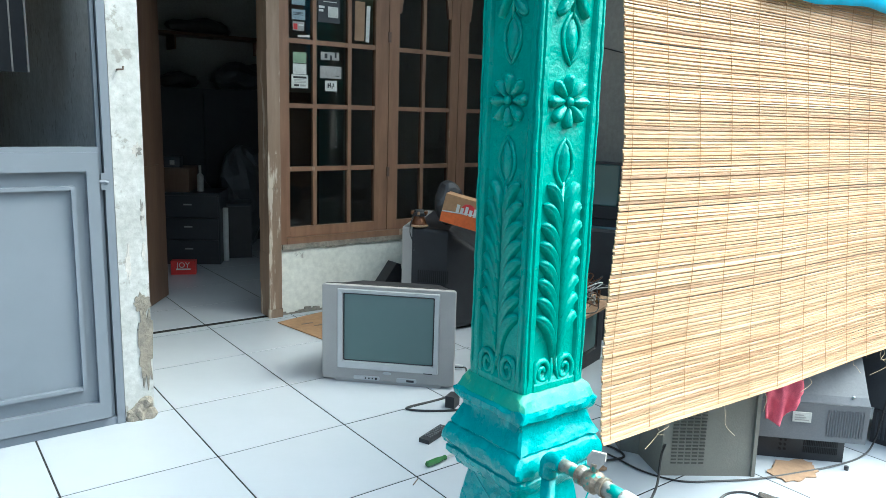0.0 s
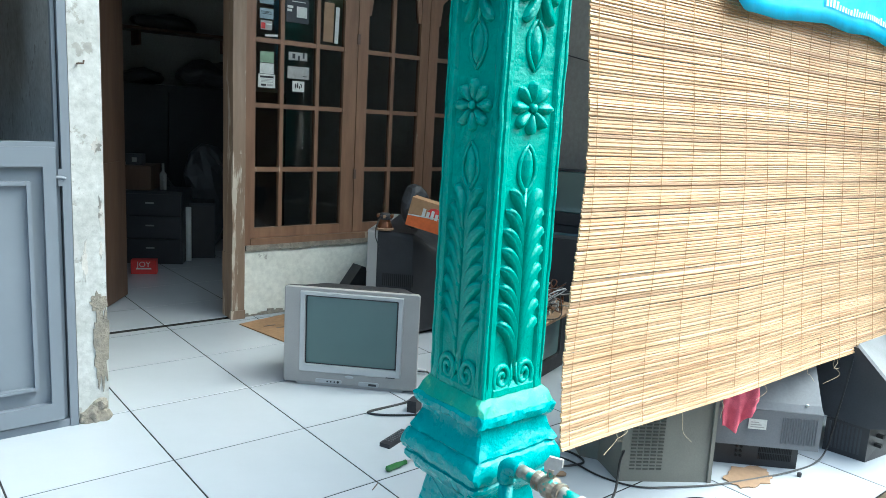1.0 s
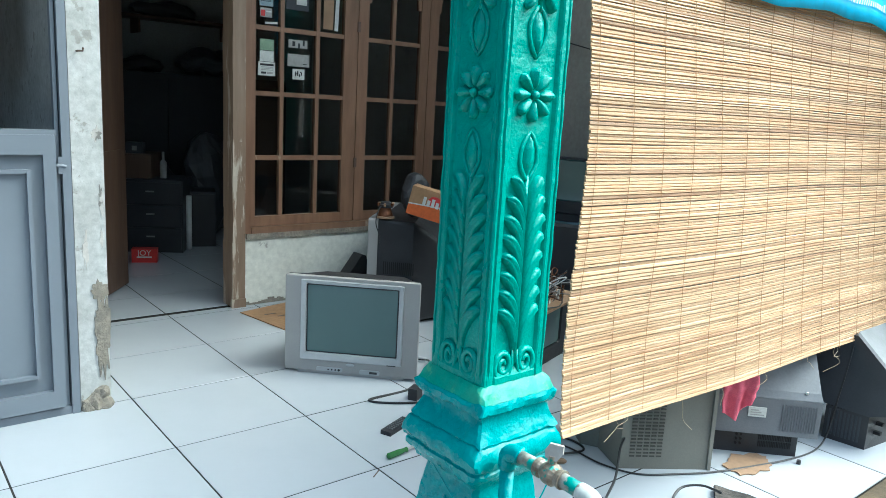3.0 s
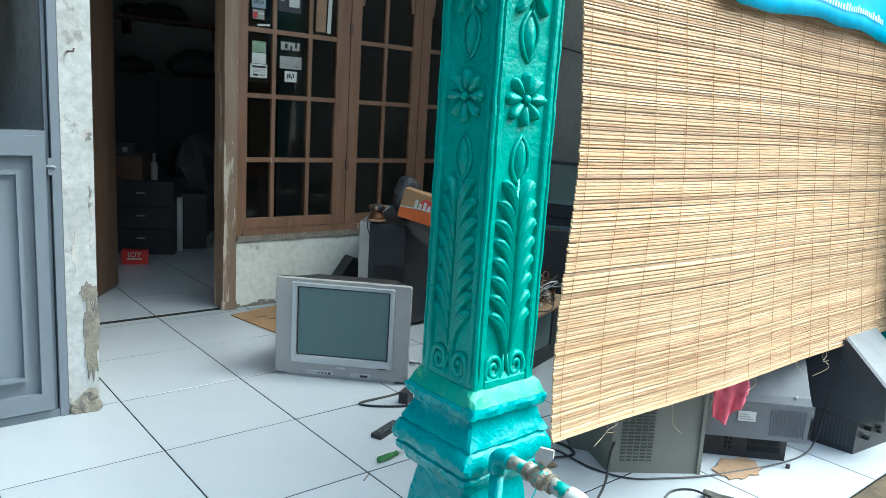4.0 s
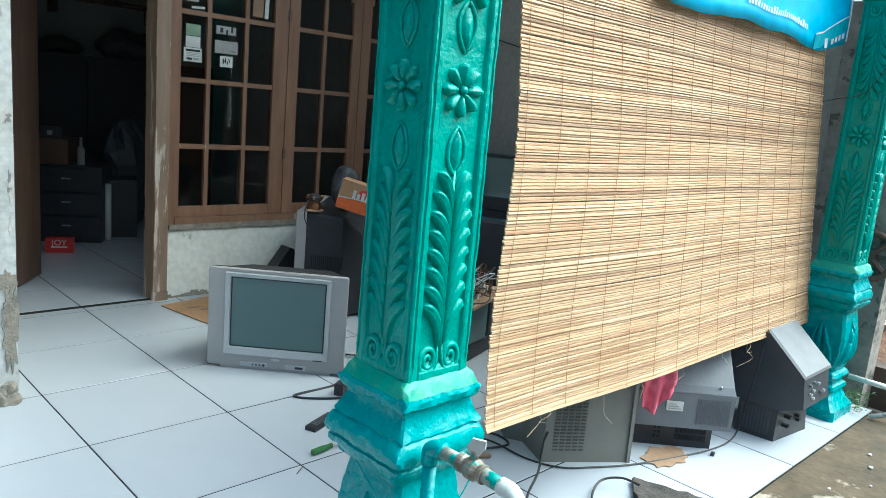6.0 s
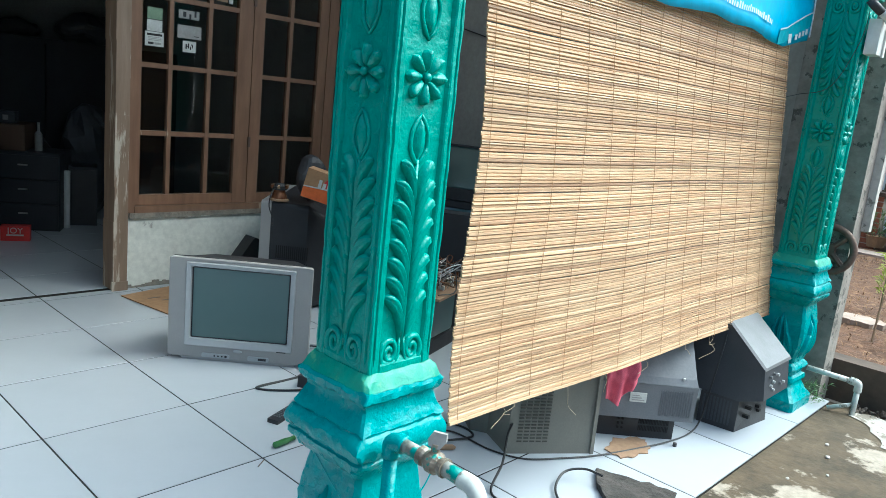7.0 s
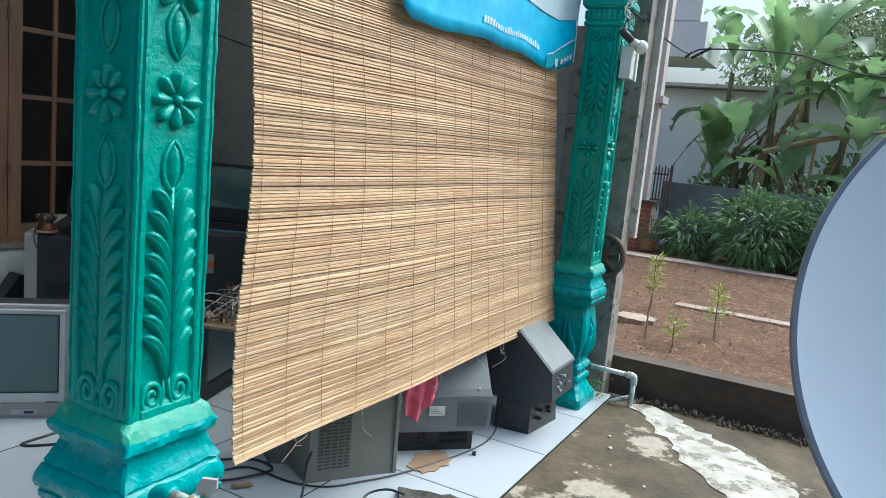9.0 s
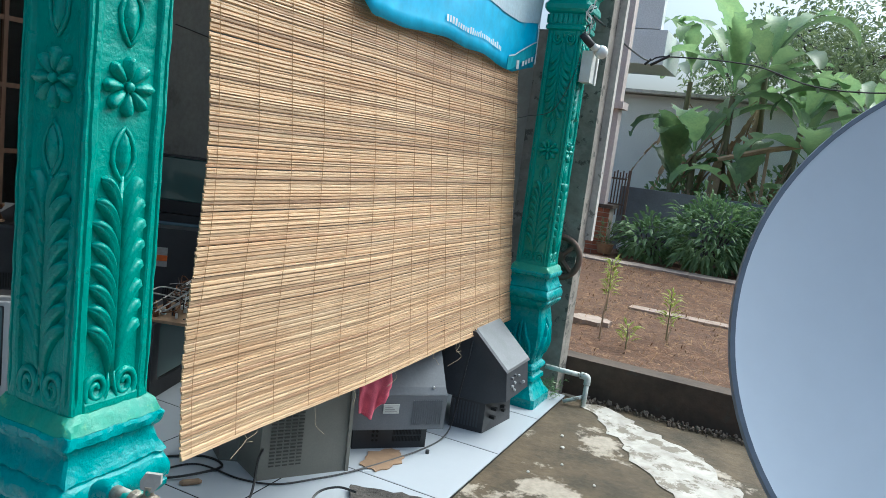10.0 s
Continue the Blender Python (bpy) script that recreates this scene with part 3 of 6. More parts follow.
def sash(x0, x1, g0, g1, bars, arch):
    s = part("sash", box(x0, g0, 2.075, 2.115, 0.462, 2.195), SASHWOOD, window, bevel=0.003)
    part("stile", box(g1, x1, 2.075, 2.115, 0.462, 2.195), SASHWOOD, s, bevel=0.003)
    part("rail", box(g0 + 0.001, g1 - 0.001, 2.076, 2.114, 0.462, 0.519), SASHWOOD, s, bevel=0.003)
    part("rail", box(g0 + 0.001, g1 - 0.001, 2.076, 2.114, 2.10, 2.195), SASHWOOD, s, bevel=0.003)
    rows = (0.859, 1.222, 1.582)
    for b in bars:
        part("glazing_bar", box(b - 0.012, b + 0.012, 2.079, 2.111, 0.52, 2.099), SASHWOOD, s, bevel=0.003)
    xs = [g0, *bars, g1]
    for z in rows:
        for a, b in zip(xs, xs[1:]):
            part("glazing_bar", box(a + (0.0125 if a != g0 else 0.001), b - (0.0125 if b != g1 else 0.001), 2.0805, 2.1095, z - 0.013, z + 0.013), SASHWOOD, s, bevel=0.003)
    if arch:
        for a, b in ((g0, (g0 + g1) / 2 - 0.013), ((g0 + g1) / 2 + 0.013, g1)):
            out = [(a, 2.099), (b, 2.099)]
            rise = [(a + (b - a) * k / 10) for k in range(10, -1, -1)]
            left = a == g0
            pr = []
            for x in rise:
                u = (x - a) / (b - a) if left else (b - x) / (b - a)
                pr.append((x, 1.80 + 0.05 * (u > 0.12) + 0.15 * math.sqrt(max(0, 1 - (1 - u) ** 2)) if u > 0.12 else 1.80))
            part("arch_spandrel", prism([(a, 2.0985), *pr[::-1], (b, 2.0985)], 2.082, 2.108, "y"), SASHWOOD, s)
    zs = [0.505, *rows, 2.12]
    for a, b in zip(xs, xs[1:]):
        for c, d in zip(zs, zs[1:]):
            p = part("pane", box(a - 0.004, b + 0.004, 2.0945, 2.0975, c - 0.004, d + 0.004), GLASS, s)
            p.visible_shadow = False
    return s


sash(0.480, 1.175, 0.512, 1.083, (0.675, 0.905), False)
sash(1.180, 1.720, 1.253, 1.655, (1.445,), True)
sash(1.725, 2.215, 1.798, 2.140, (1.968,), True)
part("hinge", box(1.169, 1.187, 2.066, 2.074, 0.80, 0.86), IRON, window)
part("hinge", box(1.169, 1.187, 2.066, 2.074, 1.62, 1.68), IRON, window)

# papers stuck on the panes
def sticker(x0, x1, z0, z1, mat, bars=(), label="small paper notice stuck on a window pane", tilt=0.0, off=0.0):
    t = thing("paper_notice", label, "paper", (x0 + x1) / 2, 2.0915 - off, (z0 + z1) / 2, 0, "papers on the window", ry=tilt)
    w, h = (x1 - x0) / 2, (z1 - z0) / 2
    part("sheet", box(-w, w, 0, 0.0022, -h, h), mat, t)
    for a, b, c, d, m in bars:
        part("print", box(a * w, b * w, -0.0012, -0.0004, c * h, d * h), m, t)


lines = [(-0.8, 0.7, z, z + 0.1, INK) for z in (-0.1, 0.15, 0.35)]
sticker(0.545, 0.628, 1.462, 1.522, PAPERGREEN)
sticker(0.545, 0.628, 1.400, 1.458, PAPER)
sticker(0.535, 0.638, 1.322, 1.397, PAPER, [(-0.8, 0.8, 0.45, 0.75, INK), *[(-0.7, 0.7, z, z + 0.09, PAPERGREY) for z in (0.2, 0.0, -0.2)], (-0.7, -0.1, -0.75, -0.45, INK), (0.0, 0.7, -0.75, -0.45, PAPERGREY)])
sticker(0.540, 0.622, 1.700, 1.755, PAPERBLUE, lines)
sticker(0.540, 0.622, 1.780, 1.83, PAPERBLUE)
sticker(0.545, 0.615, 1.640, 1.690, PAPERGREY, [(-0.9, -0.2, -0.8, 0.5, REDPRINT), (0.0, 0.9, 0.1, 0.4, PAPER)])
sticker(0.575, 0.650, 1.606, 1.618, PAPER, tilt=-4)
sticker(0.715, 0.855, 1.385, 1.455, PAPERGREY, [(0.4, 0.8, -0.6, -0.5, INK)])
sticker(0.748, 0.825, 1.312, 1.372, PAPER, [(-0.6, -0.4, -0.4, 0.5, INK), (-0.25, -0.05, -0.3, 0.6, INK), (-0.4, -0.2, 0.0, 0.15, INK), (0.1, 0.25, -0.5, 0.1, INK), (0.25, 0.5, 0.3, 0.5, INK), (0.4, 0.55, -0.2, 0.3, INK)])
sticker(0.765, 0.830, 1.73, 1.79, PAPER, off=0.005)
sticker(0.700, 0.845, 1.70, 1.83, DARKROOM, [(-0.9, -0.4, 0.2, 0.4, PAPER), (-0.9, -0.5, -0.1, 0.1, PAPER), (-0.5, 0.7, 0.75, 0.82, PAPER)])
sticker(1.020, 1.045, 1.61, 1.82, PAPER, tilt=2, off=0.004)
sticker(0.945, 1.012, 1.615, 1.84, CARDPALE, label="torn brown card stuck on a window pane", tilt=1)
sticker(0.720, 0.840, 1.49, 1.535, PAPERGREY, [(-0.6, -0.3, -0.6, 0.6, DARKROOM), (0.0, 0.2, -1.0, 0.2, DARKROOM), (0.5, 0.7, -0.4, 1.0, DARKROOM)], "scraped remains of a sticker on a window pane")
bm = bmesh.new()
rng = random.Random(2)
for i in range(18):
    z = 0.98 + i * 0.019
    x = 0.822 + 0.008 * noise.noise((z * 20, 0, 0))
    w = rng.uniform(0.0005, 0.0028)
    box(x - w, x + w, 2.0925, 2.0935, z, z + rng.uniform(0.004, 0.012), bm)
tagged(part("glue_smear", bm, PAPERGREY), "pale drips of old glue on the glass", "smear")

# ---------------------------------------------------------------- ornate columns
HW = 0.0815
SLIM = HW / 0.086
Z0, Z1, ZM = 0.690, 1.780, 1.235


def square(h, z, c=0.012):
    return [(-h, -h + c, z), (-h + c, -h, z), (h - c, -h, z), (h, -h + c, z), (h, h - c, z), (h - c, h, z), (-h + c, h, z), (-h, h - c, z)]


def rough_loft(profile, amount):
    rings = []
    for h, z in profile:
        base = square(h, z, 0.004 if amount > 0.003 else min(0.012, h * 0.12))
        ring = []
        for i in range(8):
            a, b = Vector(base[i]), Vector(base[(i + 1) % 8])
            k = (24 if amount > 0.003 else 10) if i % 2 else 1
            for j in range(k):
                p = a.lerp(b, j / k)
                edge = 1 + 0.9 * max(0.0, 1 - min(j, k - j) / k * 6) if k > 1 else 1.9
                ring.append(p + amount * edge * (noise.noise_vector(p * 35) + 0.6 * noise.noise_vector(p * 110)))
        rings.append(ring)
    return loft(rings)


def smooth_profile(pts, n=3):
    out = []
    for (h0, z0), (h1, z1) in zip(pts, pts[1:]):
        k = max(1, min(n, int(abs(z1 - z0) / 0.012)))
        out += [(h0 + (h1 - h0) * i / k, z0 + (z1 - z0) * i / k) for i in range(k)]
    return [*out, pts[-1]]


FOOT = [(0.120, 0.0), (0.120, 0.045), (0.108, 0.062), (0.085, 0.10), (0.080, 0.115)]
RINGS = [(0.088, 0.118), (0.092, 0.128), (0.088, 0.142), (0.076, 0.150), (0.076, 0.165), (0.090, 0.175), (0.094, 0.187), (0.088, 0.200), (0.074, 0.208)]
VASE = [(0.074, 0.210), (0.084, 0.25), (0.094, 0.30), (0.098, 0.345), (0.096, 0.39), (0.088, 0.44), (0.082, 0.475), (0.083, 0.488)]
MOULD = [(0.086, 0.484), (0.094, 0.490), (0.100, 0.500), (0.107, 0.508), (0.1115, 0.517), (0.1125, 0.524), (0.1085, 0.527), (0.1085, 0.530), (0.1145, 0.534), (0.1185, 0.543),
         (0.1195, 0.553), (0.117, 0.564), (0.111, 0.573), (0.1055, 0.577), (0.1055, 0.580), (0.108, 0.583), (0.103, 0.594), (0.096, 0.607), (0.0925, 0.620), (0.0925, 0.634), (0.102, 0.638),
         (0.1055, 0.643), (0.1055, 0.654), (0.102, 0.661)]
FLARE = [(0.1015, 0.6615), (0.096, 0.670), (0.091, 0.680), (HW + 0.001, Z0)]
CAP = [(HW, Z1), (0.094, Z1 + 0.006), (0.094, Z1 + 0.020), (0.088, Z1 + 0.026), (0.086, Z1 + 0.075), (0.098, Z1 + 0.082), (0.106, Z1 + 0.095), (0.106, Z1 + 0.115),
       (0.092, Z1 + 0.135), (0.096, Z1 + 0.16), (0.118, Z1 + 0.185), (0.122, Z1 + 0.215), (0.098, Z1 + 0.235), (0.09, Z1 + 0.26), (0.09, 2.959)]

# relief pieces of one column face: x across, -y outwards, z up


def relief(points, widths, height, name, ridge=True):
    """A raised leaf along a line of (x, z) points."""
    v, f = [], []
    cross = ((-1, 0), (-0.75, 0.65), (-0.2, 1.0), (0.0, 0.72 if ridge else 1.05), (0.35, 0.95), (0.8, 0.55), (1, 0))
    n = len(points)
    for i, (p, w) in enumerate(zip(points, widths)):
        a, b = points[max(0, i - 1)], points[min(n - 1, i + 1)]
        d = Vector((b[0] - a[0], b[1] - a[1])).normalized()
        s = Vector((d.y, -d.x))
        t = i / (n - 1)
        hh = height * (0.45 + 0.75 * math.sin(math.pi * min(1, t * 0.62 + 0.1))) * (0.3 if i in (0, n - 1) else 1)
        for u, h in cross:
            v.append((p[0] + s.x * u * w, -h * hh + 0.001, p[1] + s.y * u * w))
    k = len(cross)
    for i in range(n - 1):
        for j in range(k - 1):
            f.append((i * k + j, i * k + j + 1, (i + 1) * k + j + 1, (i + 1) * k + j))
    me = bpy.data.meshes.new(name)
    me.from_pydata(v, [], f)
    me.update()
    me.shade_smooth()
    me.materials.append(TEAL)
    return me


def mirrored(me):
    m2 = me.copy()
    m2.transform(Matrix.Diagonal((-1, 1, 1, 1)))
    m2.flip_normals()
    return m2


def arc_leaf(x1, z1, bow, w):
    """A claw-shaped leaf: it rises along the stem and swells outwards to a broad rounded end."""
    pts, ws = [], []
    for i in range(11):
        t = i / 10
        pts.append((0.0065 + (x1 - 0.0065) * t ** bow, z1 * (1 - (1 - t) ** 1.55)))
        ws.append(w * (0.22 + 0.78 * math.sin(math.pi / 2 * min(1, t / 0.72))) * (1 if t < 0.75 else math.sqrt(max(0.02, 1 - ((t - 0.72) / 0.29) ** 2))))
    return pts, ws


LEAF_R = relief(*arc_leaf(0.0560, 0.088, 2.0, 0.0135), 0.0155, "leaf")
LEAF_L = mirrored(LEAF_R)
PETAL = relief([(0, 0.009), (0, 0.015), (0, 0.024), (0, 0.033), (0, 0.041), (0, 0.046), (0, 0.049)], [0.003, 0.006, 0.0095, 0.0125, 0.0115, 0.008, 0.001], 0.0125, "petal", False)


def tube_mesh(points, radius, name):
    bm = tube(points, radius, sides=6)
    bmesh.ops.recalc_face_normals(bm, faces=bm.faces)
    me = bpy.data.meshes.new(name)
    bm.to_mesh(me)
    bm.free()
    me.shade_smooth()
    me.materials.append(TEAL)
    return me


spiral = []
for i in range(34):
    a = -math.pi * 0.5 + i * 0.33
    r = 0.0265 * (1 - i / 40)
    spiral.append((0.0310 + r * math.cos(a), -0.002, 0.030 + r * math.sin(a) * 1.18))
SCROLL_R = tube_mesh([(0.006, -0.003, 0.06), (0.007, -0.004, 0.03), (0.014, -0.004, 0.008), *spiral], [0.002, 0.0045, 0.005, *[0.0074 - 0.00006 * i for i in range(34)]], "scroll")
SCROLL_L = mirrored(SCROLL_R)
STEM = tube_mesh([(0, 0.001, 0.03), (0, 0.0, 0.10), (0, 0.0, 0.25), (0, 0.0, 0.395)], [0.0085, 0.008, 0.0065, 0.005], "stem")
bud_line = [(0.0215 * math.sin(math.pi * t) ** 0.9 * (1 if t < 0.5 else 0.92), t) for t in (i / 8 for i in range(9))]
BUD_RIM_R = tube_mesh([(x * 1.15, -0.001, 0.384 + 0.092 * t) for x, t in bud_line], [0.003, *[0.0048] * 7, 0.003], "bud_rim")
BUD_RIM_L = mirrored(BUD_RIM_R)
BUD = relief([(0, 0.392), (0, 0.408), (0, 0.426), (0, 0.444), (0, 0.458), (0, 0.468)], [0.004, 0.012, 0.0165, 0.0145, 0.008, 0.001], 0.0085, "bud", False)
BUTTON = bpy.data.meshes.new("flower_button")
bm = ellipsoid((0, -0.004, 0), (0.0085, 0.008, 0.0085))
bm.to_mesh(BUTTON)
bm.free()
BUTTON.shade_smooth()
BUTTON.materials.append(TEAL)


def shaft_mesh():
    rings = []
    zs = [Z0, Z0 + 0.012, Z0 + 0.03, *[Z0 + 0.03 + (Z1 - Z0 - 0.06) * i / 44 for i in range(1, 44)], Z1 - 0.03, Z1 - 0.012, Z1]
    for z in zs:
        h = HW
        e = min(1, max(0, (min(z - Z0, Z1 - z) - 0.012) / 0.018))
        d = 0.0085 * e
        edge = [(0.0555, h - d), (0.0595, h - 0.002), (0.063, h), (0.072, h), (0.0745, h - 0.004 * e), (0.0765, h - 0.004 * e), (0.0785, h - 0.0008), (h - 0.0035, h - 0.0008)]
        edge = [(a * SLIM, b) for a, b in edge[:-1]] + [edge[-1]]
        q = [*[(-a, b) for a, b in edge[::-1]], (-0.02, h - d), (0.02, h - d), *edge]
        ring = []
        for k in range(4):
            c, s = math.cos(k * math.pi / 2), math.sin(k * math.pi / 2)
            for a, b in q[::-1]:
                x, y = a, -b
                x, y = -x, y
                p = Vector((c * x - s * y, s * x + c * y, z))
                ring.append(p + 0.0016 * noise.noise_vector(p * 70) + 0.001 * noise.noise_vector(p * 25))
        rings.append(ring)
    return loft(rings)


def column(x, y, label):
    col = thing("column", label, "column", x, y, 0.0, 0, "porch columns")
    ped = part("pedestal", rough_loft(smooth_profile(FOOT), 0.002), TURQ, col, "turquoise painted foot block", smooth=False)
    part("ring_moulding", rough_loft(RINGS, 0.0015), TURQ, col)
    vase = part("vase", rough_loft(smooth_profile(VASE, 4), 0.0015), TURQ, col, "bulging turquoise pedestal carved with leaves")
    part("moulding", rough_loft(MOULD, 0.0034), TURQ, col, "heavy turquoise stepped moulding with chipped lumpy edges", smooth=True).data.set_sharp_from_angle(angle=radians(24))
    part("flare", rough_loft(FLARE, 0.0031), LIMEGREEN, col, "pale green flare at the foot of the shaft", smooth=True).data.set_sharp_from_angle(angle=radians(24))
    shaft = part("shaft", shaft_mesh(), TEAL, col, "teal painted square shaft with raised corner beads")
    cap = part("capital", rough_loft(CAP, 0.001), TEAL, col)
    for k in range(4):
        for i in range(7):
            part("tongue", box(-0.078 + i * 0.024, -0.063 + i * 0.024, -0.093, -0.0868, Z1 + 0.032, Z1 + 0.070), TEAL, cap, bevel=0.004).matrix_basis = pose(0, 0, 0, 0, 0, 90 * k)
        base = pose(0, 0, 0, 0, 0, 90 * k) @ Matrix.Translation((0, -(HW - 0.0088), ZM))
        for flip in (0, 180):
            f = base @ pose(0, 0, 0, 0, flip, 0) @ Matrix.Translation((0, 0, Z0 - ZM))

            def put(name, me, m, f=f):
                ob = link_mesh(name, me, None, shaft)
                ob.matrix_basis = f @ m @ Matrix.Diagonal((SLIM, 1, 1, 1))
            for i in range(8):
                s = 1.0 if i < 6 else (0.9 if i < 7 else 0.75)
                for me in (LEAF_R, LEAF_L):
                    put("leaf", me, Matrix.Translation((0, 0, 0.056 + 0.0355 * i)) @ Matrix.Diagonal((s, 1, 1, 1)))
            for nm, me in (("scroll", SCROLL_R), ("scroll", SCROLL_L), ("stem", STEM), ("bud_rim", BUD_RIM_R), ("bud_rim", BUD_RIM_L), ("bud", BUD)):
                put(nm, me, Matrix.Translation((0, 0, 0.004)))
        for i in range(8):
            ob = link_mesh("petal", PETAL, None, shaft)
            ob.matrix_basis = base @ pose(0, 0, 0, 0, 45 * i, 0)
        link_mesh("flower_button", BUTTON, None, shaft).matrix_basis = base @ Matrix.Translation((0, -0.003, 0))
        for i, (dx, s) in enumerate(((-0.050, 0.8), (-0.026, 1.1), (0, 1.25), (0.026, 1.1), (0.050, 0.8))):
            pts = [(dx * (1 - 0.55 * t) + 0.012 * math.sin(3 * t) * (1 if dx > 0 else -1) * (dx != 0), 0.235 + 0.20 * s / 1.25 * t) for t in (j / 7 for j in range(8))]
            me = relief(pts, [0.004, 0.009, 0.0115, 0.012, 0.0115, 0.010, 0.007, 0.002], 0.018, "vase_leaf")
            me.materials.clear()
            me.materials.append(TURQ)
            for v in me.vertices:
                z = v.co.z
                prof = [p for p in VASE if p[1] <= z] or [VASE[0]]
                nxt = [p for p in VASE if p[1] > z] or [VASE[-1]]
                a, b = prof[-1], nxt[0]
                h = a[0] + (b[0] - a[0]) * ((z - a[1]) / (b[1] - a[1]) if b[1] > a[1] else 0)
                v.co.y -= h - 0.001
            link_mesh("vase_leaf", me, None, vase).matrix_basis = pose(0, 0, 0, 0, 0, 90 * k)
    return col


column(-0.332, -0.846, "ornate teal and turquoise column beside the tap, glossy paint")
column(2.205, -0.846, "ornate teal and turquoise column beside the garden wall")

# ---------------------------------------------------------------- tap and pipes at the column
tap = thing("water_tap", "paint-splashed pipe with an old lever tap on the column", "tap", -0.402, -0.995, 0.0)
part("riser_pipe", tube([(0, 0, -0.03), (0, 0, 0.566)], 0.0135, sides=14), TURQ, tap, "turquoise painted riser pipe", smooth=True)
part("elbow", tube(spline([(0, 0, 0.555), (0, -0.002, 0.582), (0, -0.024, 0.590), (0, -0.034, 0.590)], 5), 0.0175, sides=14), TURQ, tap, smooth=True)
part("pipe", tube([(0, -0.03, 0.590), (0, -0.075, 0.590)], 0.0125, sides=14), PVCGREEN, tap, smooth=True)
body = part("valve", tube([(0, -0.072, 0.590), (0, -0.075, 0.590), (0, -0.085, 0.590), (0, -0.089, 0.590), (0, -0.10, 0.590), (0, -0.115, 0.590), (0, -0.122, 0.590), (0, -0.132, 0.590), (0, -0.135, 0.590)],
                       [0.012, 0.0175, 0.0175, 0.0145, 0.0205, 0.0205, 0.0145, 0.0175, 0.0175], sides=16), VALVE, tap, "stained brass valve body")
part("valve_stem", tube([(0, -0.107, 0.60), (0, -0.107, 0.625)], 0.008, sides=10), VALVE, body)
bm = prism([(-0.012, 0.0), (0.012, 0.0), (0.020, 0.016), (0.016, 0.030), (-0.012, 0.026), (-0.017, 0.012)], -0.004, 0.004, "y")
part("lever", bm, PAPERGREY, body, "pale worn tap lever", bevel=0.002).matrix_basis = pose(-0.002, -0.106, 0.618, -10, 12, -62) @ Matrix.Diagonal((0.85, 1.3, 1.0, 1))
part("spout_pipe", tube([(0, -0.133, 0.590), (0, -0.178, 0.588)], 0.0135, sides=14), PVCGREEN, tap, smooth=True)
part("spout_elbow", tube(spline([(0, -0.172, 0.588), (0, -0.196, 0.586), (0, -0.209, 0.572), (0, -0.210, 0.545)], 5), 0.0158, sides=14), PVC, tap, smooth=True)
part("spout_drop", tube([(0, -0.210, 0.56), (0, -0.210, 0.49)], 0.0135, sides=14), PVC, tap, smooth=True)
wire = thing("binding_wire", "thin painted wire tied round the column", "wire", -0.336, -0.846, 0.40)
part("loop", tube(spline([(-0.105, 0.02, 0.10), (-0.112, -0.06, 0.06), (-0.10, -0.112, 0.02), (-0.02, -0.112, -0.01), (0.06, -0.112, 0.02), (0.10, -0.112, 0.07)], 6), 0.0016, sides=5), TURQ, wire)

drain = thing("drain_pipe", "white plastic pipe with an elbow beside the column", "pipe", 2.36, -0.95, 0.0)
part("pipe", tube([(0.0, 0.03, 0.150), (0.04, -0.165, 0.136)], 0.0125, sides=12), PVC, drain, smooth=True)
part("elbow", tube(spline([(0.037, -0.147, 0.138), (0.041, -0.178, 0.134), (0.042, -0.185, 0.120), (0.042, -0.186, 0.093)], 5), 0.0175, sides=12), PVC, drain, smooth=True)
part("pipe", tube([(0.042, -0.186, 0.103), (0.03, -0.186, -0.03)], 0.0125, sides=12), PVC, drain, smooth=True)
part("branch", tube([(-0.01, -0.09, -0.005), (0.034, -0.178, 0.03)], 0.010, sides=10), PVC, drain, smooth=True)

# ---------------------------------------------------------------- bamboo blind
blind = thing("bamboo_blind", "natural split-bamboo roll blind hanging between the columns", "blind", 0, 0, 0)
rng = random.Random(11)


def blind_at(s, z):
    """A place on the blind: s from one side to the other, 0 to 1."""
    x0 = 0.0 + 0.082 * (z - 0.43) + 0.012 * math.sin(7 * z)
    x1 = 2.115 - 0.085 * (z - 0.43)
    y = -0.786 + 0.095 * min(1.1, z - 0.43) + 0.006 * math.sin(5 * s + 4 * z) + 0.004 * math.sin(13 * s)
    return Vector((x0 + (x1 - x0) * s, y, z - 0.018 * s * max(0, 1 - (z - 0.4)) + 0.0015 * math.sin(9 * s + z * 3)))


def slat(z, h, name="slat", mat=BAMBOO, d=0.004):
    v, f = [], []
    a, b = -0.003 + rng.uniform(-0.0012, 0.0012), 1.002 + rng.uniform(-0.0012, 0.0012)
    n = 8
    ph, tw = rng.uniform(0, 9), rng.uniform(-0.0015, 0.0015)
    for i in range(n + 1):
        s = a + (b - a) * i / n
        p = blind_at(s, z)
        hh = h * (1 + 0.10 * math.sin(ph + 5 * s))
        p.z += 0.0007 * math.sin(ph * 2 + 8 * s) + tw * (s - 0.5)
        dd = d * (1 + 0.3 * math.sin(ph + 3 * s))
        v += [p + Vector((0, 0, -hh / 2)), p + Vector((0, -dd, -hh * 0.2)), p + Vector((0, -dd * 0.8, hh * 0.3)), p + Vector((0, 0.001, hh / 2))]
    for i in range(n):
        o = i * 4
        for j in range(3):
            f.append((o + j, o + 4 + j, o + 5 + j, o + 1 + j))
    f += [(0, 1, 2, 3), (n * 4 + 3, n * 4 + 2, n * 4 + 1, n * 4)]
    poly(name, v, f, mat, blind)


